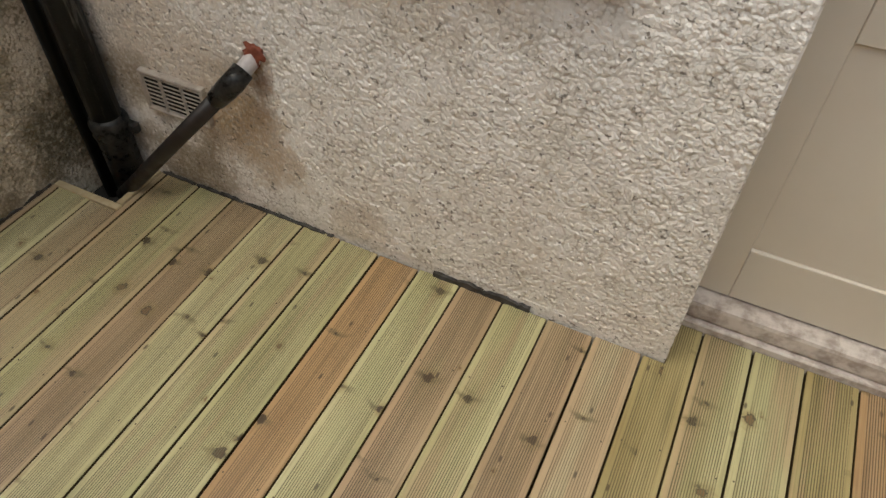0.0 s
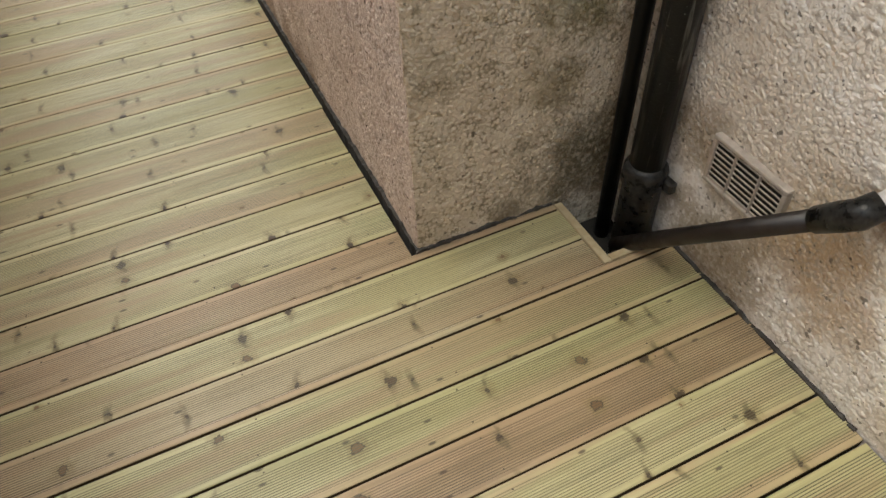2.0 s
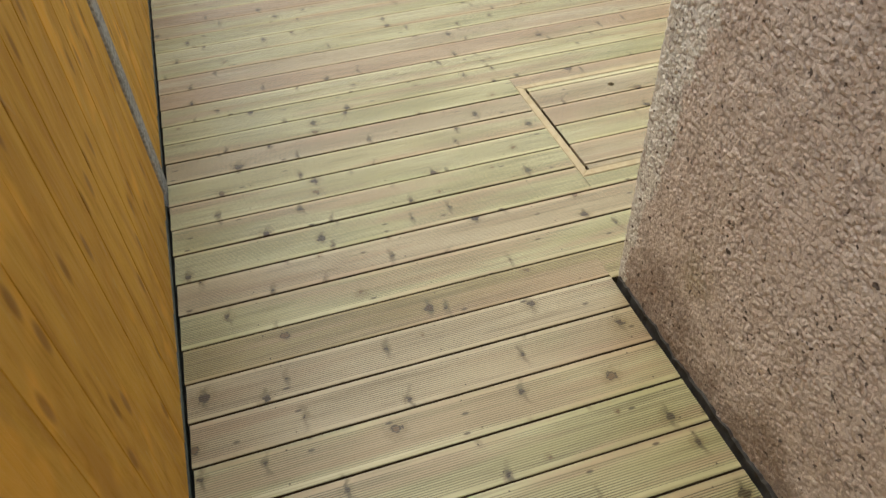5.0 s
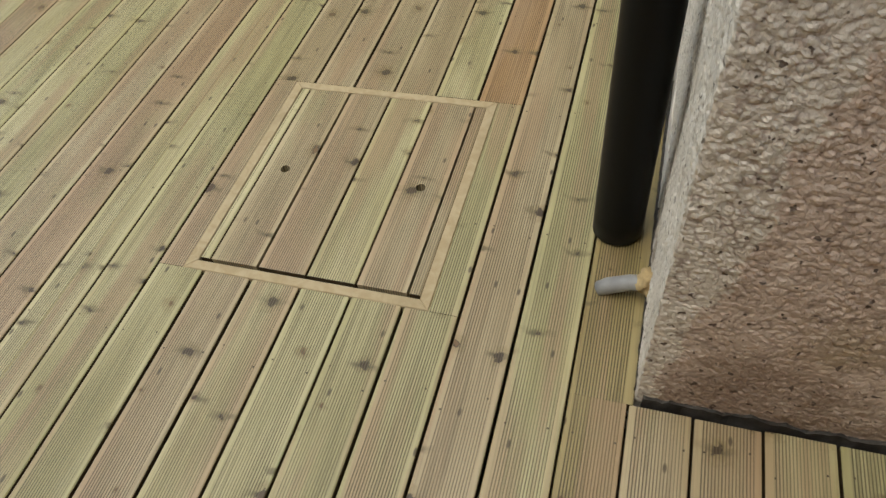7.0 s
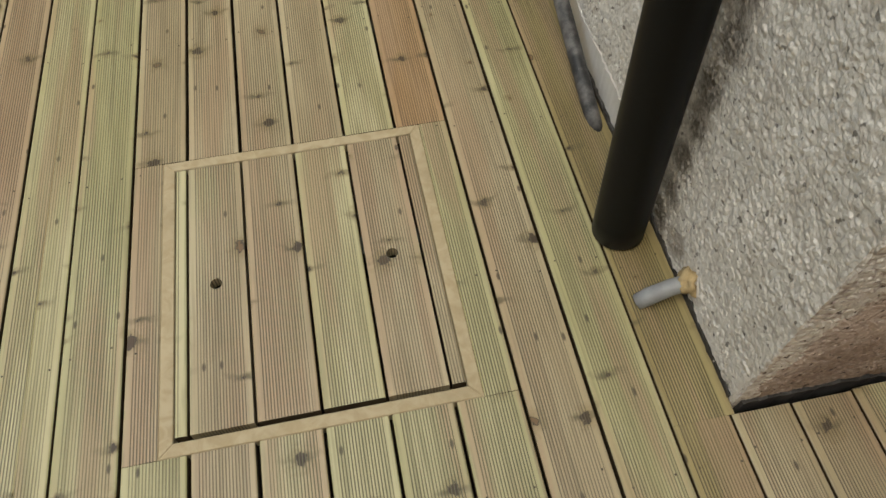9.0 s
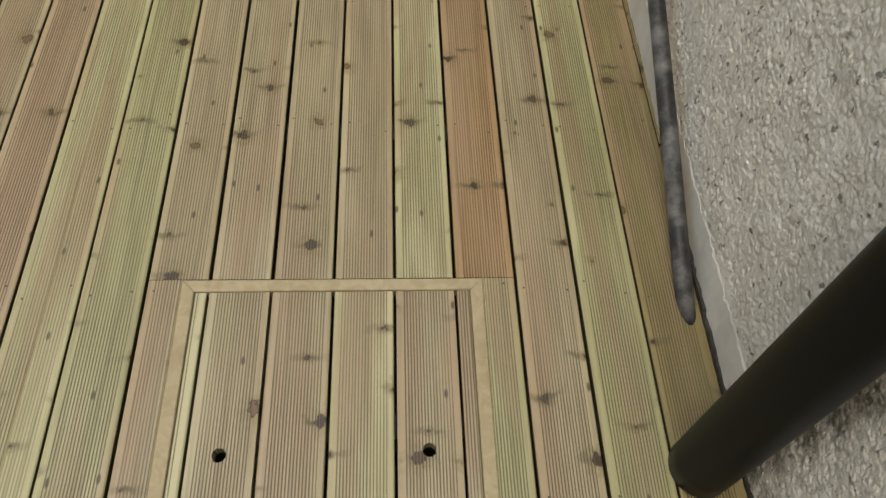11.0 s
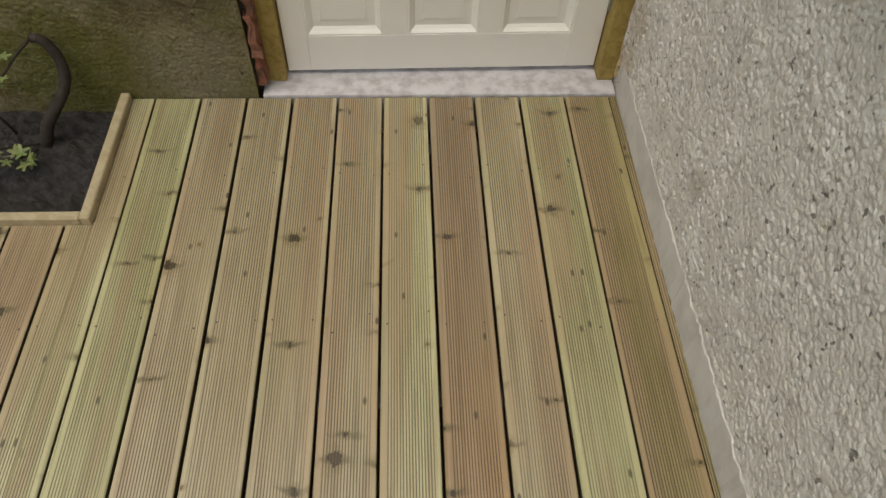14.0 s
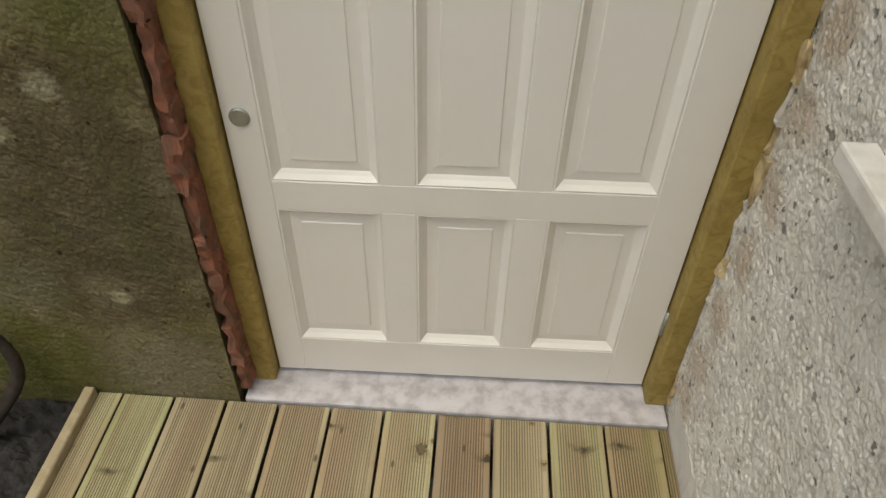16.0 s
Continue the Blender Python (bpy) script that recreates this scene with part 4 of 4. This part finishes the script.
over = empty("overflow_pipe", "short grey overflow stub with crumbling mortar at the white wall", "pipe")
outlet = part("stub", tube([(0.01, 0.232, 0.052), (-0.04, 0.232, 0.042), (-0.080, 0.232, 0.020), (-0.100, 0.232, 0.004)], [0.017, 0.017, 0.018, 0.0165], 20), GREY_PVC, over, "", True)
part("collar", collar((-0.05, 0.232, 0.040), (-1, 0, -0.25), 0.022, 0.024), PAINTED_PIPE, outlet, "", True)
part("mortar", lump((-0.005, 0.232, 0.055), 0.036, 5, (0.8, 1, 1)), FOAM, over, "yellow crumbling mortar", True)

low = empty("sink_waste_pipe", "paint-smeared black pipe sloping along the white wall", "pipe")
e0, e1 = Vector((-0.040, 1.425, 0.250)), Vector((-0.030, 0.685, -0.02))
elbow = part("elbow", tube([(0.05, 1.452, 0.266), (0.0, 1.451, 0.266), (-0.022, 1.447, 0.263), (-0.035, 1.438, 0.257), e0, e0.lerp(e1, 0.05)], 0.0215, 20), PAINTED_PIPE, low, "painted-over elbow", True)
part("ring", collar(e0.lerp(e1, 0.05), e1 - e0, 0.0265, 0.022, 0.002), PAINTED_PIPE, elbow, "", True)
part("pipe", tube([e0.lerp(e1, k / 9) for k in range(10)], 0.019, 20), SMEARED, low, "", True)
part("mortar", lump((0.008, 1.475, 0.285), 0.062, 9, (0.5, 1, 1.1)), WHITE, low, "rough mortar round the elbow", True)

# ---- panelled door ----
sill = tagged(part("door_sill", block(-0.945, 0.02, DOORY + 0.001, DOORY + 0.24, -0.14, 0.006, 0.006, segs=2), CONCRETE), "blotched grey concrete door sill", "sill", kind="structure")
jamb = empty("door_frame", "new green-treated timber door frame", "door frame", "structure")
part("jamb", block(-0.932, -0.884, DOORY + 0.055, DOORY + 0.16, 0.007, 2.08, 0.003), JAMB_WOOD, jamb)
part("jamb", block(-0.026, 0.020, DOORY + 0.055, DOORY + 0.16, 0.007, 2.08, 0.003), JAMB_WOOD, jamb)
part("head", block(-0.932, 0.020, DOORY + 0.055, DOORY + 0.16, 2.081, 2.14, 0.003), JAMB_WOOD, jamb)

DW, DH, DT = 0.850, 2.03, 0.042
door = empty("door_2", "cream painted panelled door standing slightly ajar", "door", "structure", at=(-0.030, DOORY + 0.100, 0.022))
xs = [-DW, -DW + 0.063, -DW + 0.263, -DW + 0.328, -DW + 0.515, -DW + 0.575, -DW + 0.766, 0.0]
zs = [0.0, 0.112, 0.490, 0.556, 1.16, 1.25, 1.86, DH]
for a, b in ((0, 1), (6, 7)):
    stile = part("stile", block(xs[a], xs[b], 0, DT, 0, DH, 0.0015), DOOR_PAINT, door)
    if a == 0:
        part("lock_cover", tube([(-DW + 0.030, y, 0.69) for y in (0.004, -0.002, -0.0045, -0.005)], [0.018, 0.018, 0.0165, 0.014], 28), STEEL, stile, "round dull steel lock cover", True)
    else:
        for z in (0.22, 1.0, 1.8):
            part("hinge", tube([(0.003, -0.004, z - 0.035), (0.003, -0.004, z + 0.035)], 0.006, 12), STEEL, stile, "dull steel hinge", True)
for a, b in ((0, 1), (2, 3), (4, 5), (6, 7)):
    part("rail", block(xs[1] + 0.0003, xs[6] - 0.0003, 0.0004, DT, zs[a], zs[b], 0.0012), DOOR_PAINT, door)
for z0, z1 in ((zs[1], zs[2]), (zs[3], zs[4]), (zs[5], zs[6])):
    for a, b in ((2, 3), (4, 5)):
        part("muntin", block(xs[a], xs[b], 0.0004, DT, z0 + 0.0003, z1 - 0.0003, 0.0012), DOOR_PAINT, door)
    for a, b in ((1, 2), (3, 4), (5, 6)):
        x0, x1 = xs[a], xs[b]
        # sloped moulding, then a raised field
        bm = bmesh.new()
        loops = []
        for inset, y in ((0.0, 0.002), (0.004, 0.001), (0.012, 0.010), (0.017, 0.014), (0.019, 0.016), (0.040, 0.0145), (0.0415, 0.0120)):
            loops.append([bm.verts.new(v) for v in ((x0 + inset, y, z0 + inset), (x1 - inset, y, z0 + inset), (x1 - inset, y, z1 - inset), (x0 + inset, y, z1 - inset))])
        loops.append([bm.verts.new((v.co.x, DT * 0.8, v.co.z)) for v in loops[0]])
        for p0, p1 in zip(loops, loops[1:-1]):
            for i in range(4):
                bm.faces.new((p0[i], p0[(i + 1) % 4], p1[(i + 1) % 4], p1[i]))
        for i in range(4):
            bm.faces.new((loops[0][i], loops[0][(i + 1) % 4], loops[-1][(i + 1) % 4], loops[-1][i]))
        bm.faces.new(loops[-2])
        bm.faces.new(loops[-1])
        part("panel", bm, DOOR_PAINT, door)
door.rotation_euler.z = radians(1.2)

# broken edges of brick and mortar either side of the frame
reveal = empty("brick_reveal", "ragged broken red brick edge beside the door frame", "brick edge", "structure")
rnd = random.Random(5)


def ragged(x0, x1, y0, y1, z0, z1, rough, seed):
    """A broken lump of masonry."""
    bm = block(x0, x1, y0, y1, z0, z1)
    bmesh.ops.subdivide_edges(bm, edges=bm.edges[:], cuts=4, use_grid_fill=True)
    for v in bm.verts:
        q = v.co + Vector((seed, 0, 0))
        v.co += Vector(noise.noise_vector(q * 28)) * rough + Vector(noise.noise_vector(q * 75)) * rough * 0.6
    return bm


z = 0.03
while z < 2.1:
    h = rnd.uniform(0.05, 0.14)
    dx, dy = rnd.uniform(-0.004, 0.006), rnd.uniform(-0.003, 0.012)
    part("brick", ragged(-0.953 + dx, -0.930, DOORY + 0.004 + dy, DOORY + 0.062, z, z + h, 0.011, z), BRICK, reveal)
    part("mortar", ragged(0.018, 0.05, DOORY + 0.035 + dy, DOORY + 0.08, z, z + h, 0.011, z + 7), WHITE if rnd.random() < 0.85 else FOAM, reveal)
    z += h * 0.93

# ---- planting bed ----
bed = empty("bed_border", "treated timber edging round the planting bed", "edging", "structure")
part("edging", block(-1.312, -1.288, 2.336, DOORY - 0.006, -0.09, 0.024, 0.003), TRIM_WOOD, bed)
part("edging", block(-4.5, -1.3125, 2.336, 2.360, -0.09, 0.022, 0.003), TRIM_WOOD, bed)
bm = bmesh.new()
bmesh.ops.create_grid(bm, x_segments=110, y_segments=44, size=0.5)
for v in bm.verts:
    x, y = -1.314 - (v.co.x + 0.5) * 1.2, 2.362 + (v.co.y + 0.5) * 0.40
    q = Vector((x, y, 0))
    v.co = Vector((x, y, -0.045 + 0.018 * noise.noise(q * 9) + 0.012 * noise.noise(q * 38) + 0.006 * noise.noise(q * 90)))
tagged(part("bed_soil", bm, SOIL), "dark crumbly soil in the planting bed", "soil", kind="stuff")


def curve_points(points, n=14):
    """A smooth line through a few points."""
    pts = [Vector(p) for p in points]
    pts = [pts[0] * 2 - pts[1]] + pts + [pts[-1] * 2 - pts[-2]]
    line = []
    for i in range(1, len(pts) - 2):
        a, b, c, d = pts[i - 1:i + 3]
        for s in range(n):
            t = s / n
            line.append(0.5 * (2 * b + (c - a) * t + (2 * a - 5 * b + 4 * c - d) * t * t + (3 * b - a - 3 * c + d) * t ** 3))
    return line + [pts[-2]]


def lobed_leaf(size, bend, rnd):
    """A five-lobed leaf with a fold along its middle."""
    bm = bmesh.new()
    mid = bm.verts.new((0, size * 0.25, -0.04 * size))
    rim = []
    for i in range(30):
        a = -math.pi / 2 + 2 * math.pi * (i + 0.5) / 30
        r = size * (0.40 + 0.17 * math.cos(5 * (a - math.pi / 2)) + rnd.uniform(-0.03, 0.03))
        x, y = r * math.cos(a), r * math.sin(a) + size * 0.25
        rim.append(bm.verts.new((x, y, bend * (x * x) / size + 0.12 * size * math.sin(y / size * 2.5))))
    for i in range(30):
        bm.faces.new((mid, rim[i], rim[(i + 1) % 30]))
    return bm


shrub = empty("shrub", "small shrub with a bent dark stem and pale lobed leaves", "plant")
trunk = curve_points([(-1.50, 2.63, -0.06), (-1.468, 2.65, 0.02), (-1.415, 2.70, 0.09), (-1.405, 2.725, 0.15), (-1.425, 2.735, 0.205), (-1.455, 2.735, 0.22)])
part("stem", tube(trunk, [0.017 - 0.006 * i / len(trunk) for i in range(len(trunk))], 12, wobble=0.1), BARK, shrub, "", True)
rnd = random.Random(12)
twigs = [[(-1.455, 2.735, 0.215), (-1.49, 2.70, 0.19), (-1.53, 2.68, 0.15), (-1.57, 2.66, 0.12)], [(-1.50, 2.63, -0.03), (-1.56, 2.56, 0.02), (-1.58, 2.52, 0.05)],
         [(-1.50, 2.63, -0.04), (-1.52, 2.56, -0.01), (-1.49, 2.52, 0.02)], [(-1.58, 2.68, -0.05), (-1.60, 2.66, 0.08), (-1.62, 2.66, 0.16)]]
for tw in twigs:
    line = curve_points(tw, 6)
    twig = part("twig", tube(line, [0.004 - 0.002 * i / len(line) for i in range(len(line))], 8), BARK, shrub, "", True)
    for i in range(9):
        p = line[rnd.randrange(len(line) // 3, len(line))] + Vector((rnd.uniform(-0.03, 0.03), rnd.uniform(-0.025, 0.02), rnd.uniform(-0.01, 0.03)))
        leaf = part("leaf", lobed_leaf(rnd.uniform(0.022, 0.042), rnd.uniform(-0.6, 0.6), rnd), LEAF if rnd.random() < 0.85 else DRY_LEAF, twig)
        leaf.location, leaf.rotation_euler = p, (rnd.uniform(-0.2, 0.9), rnd.uniform(-0.5, 0.5), rnd.uniform(0, 6.28))
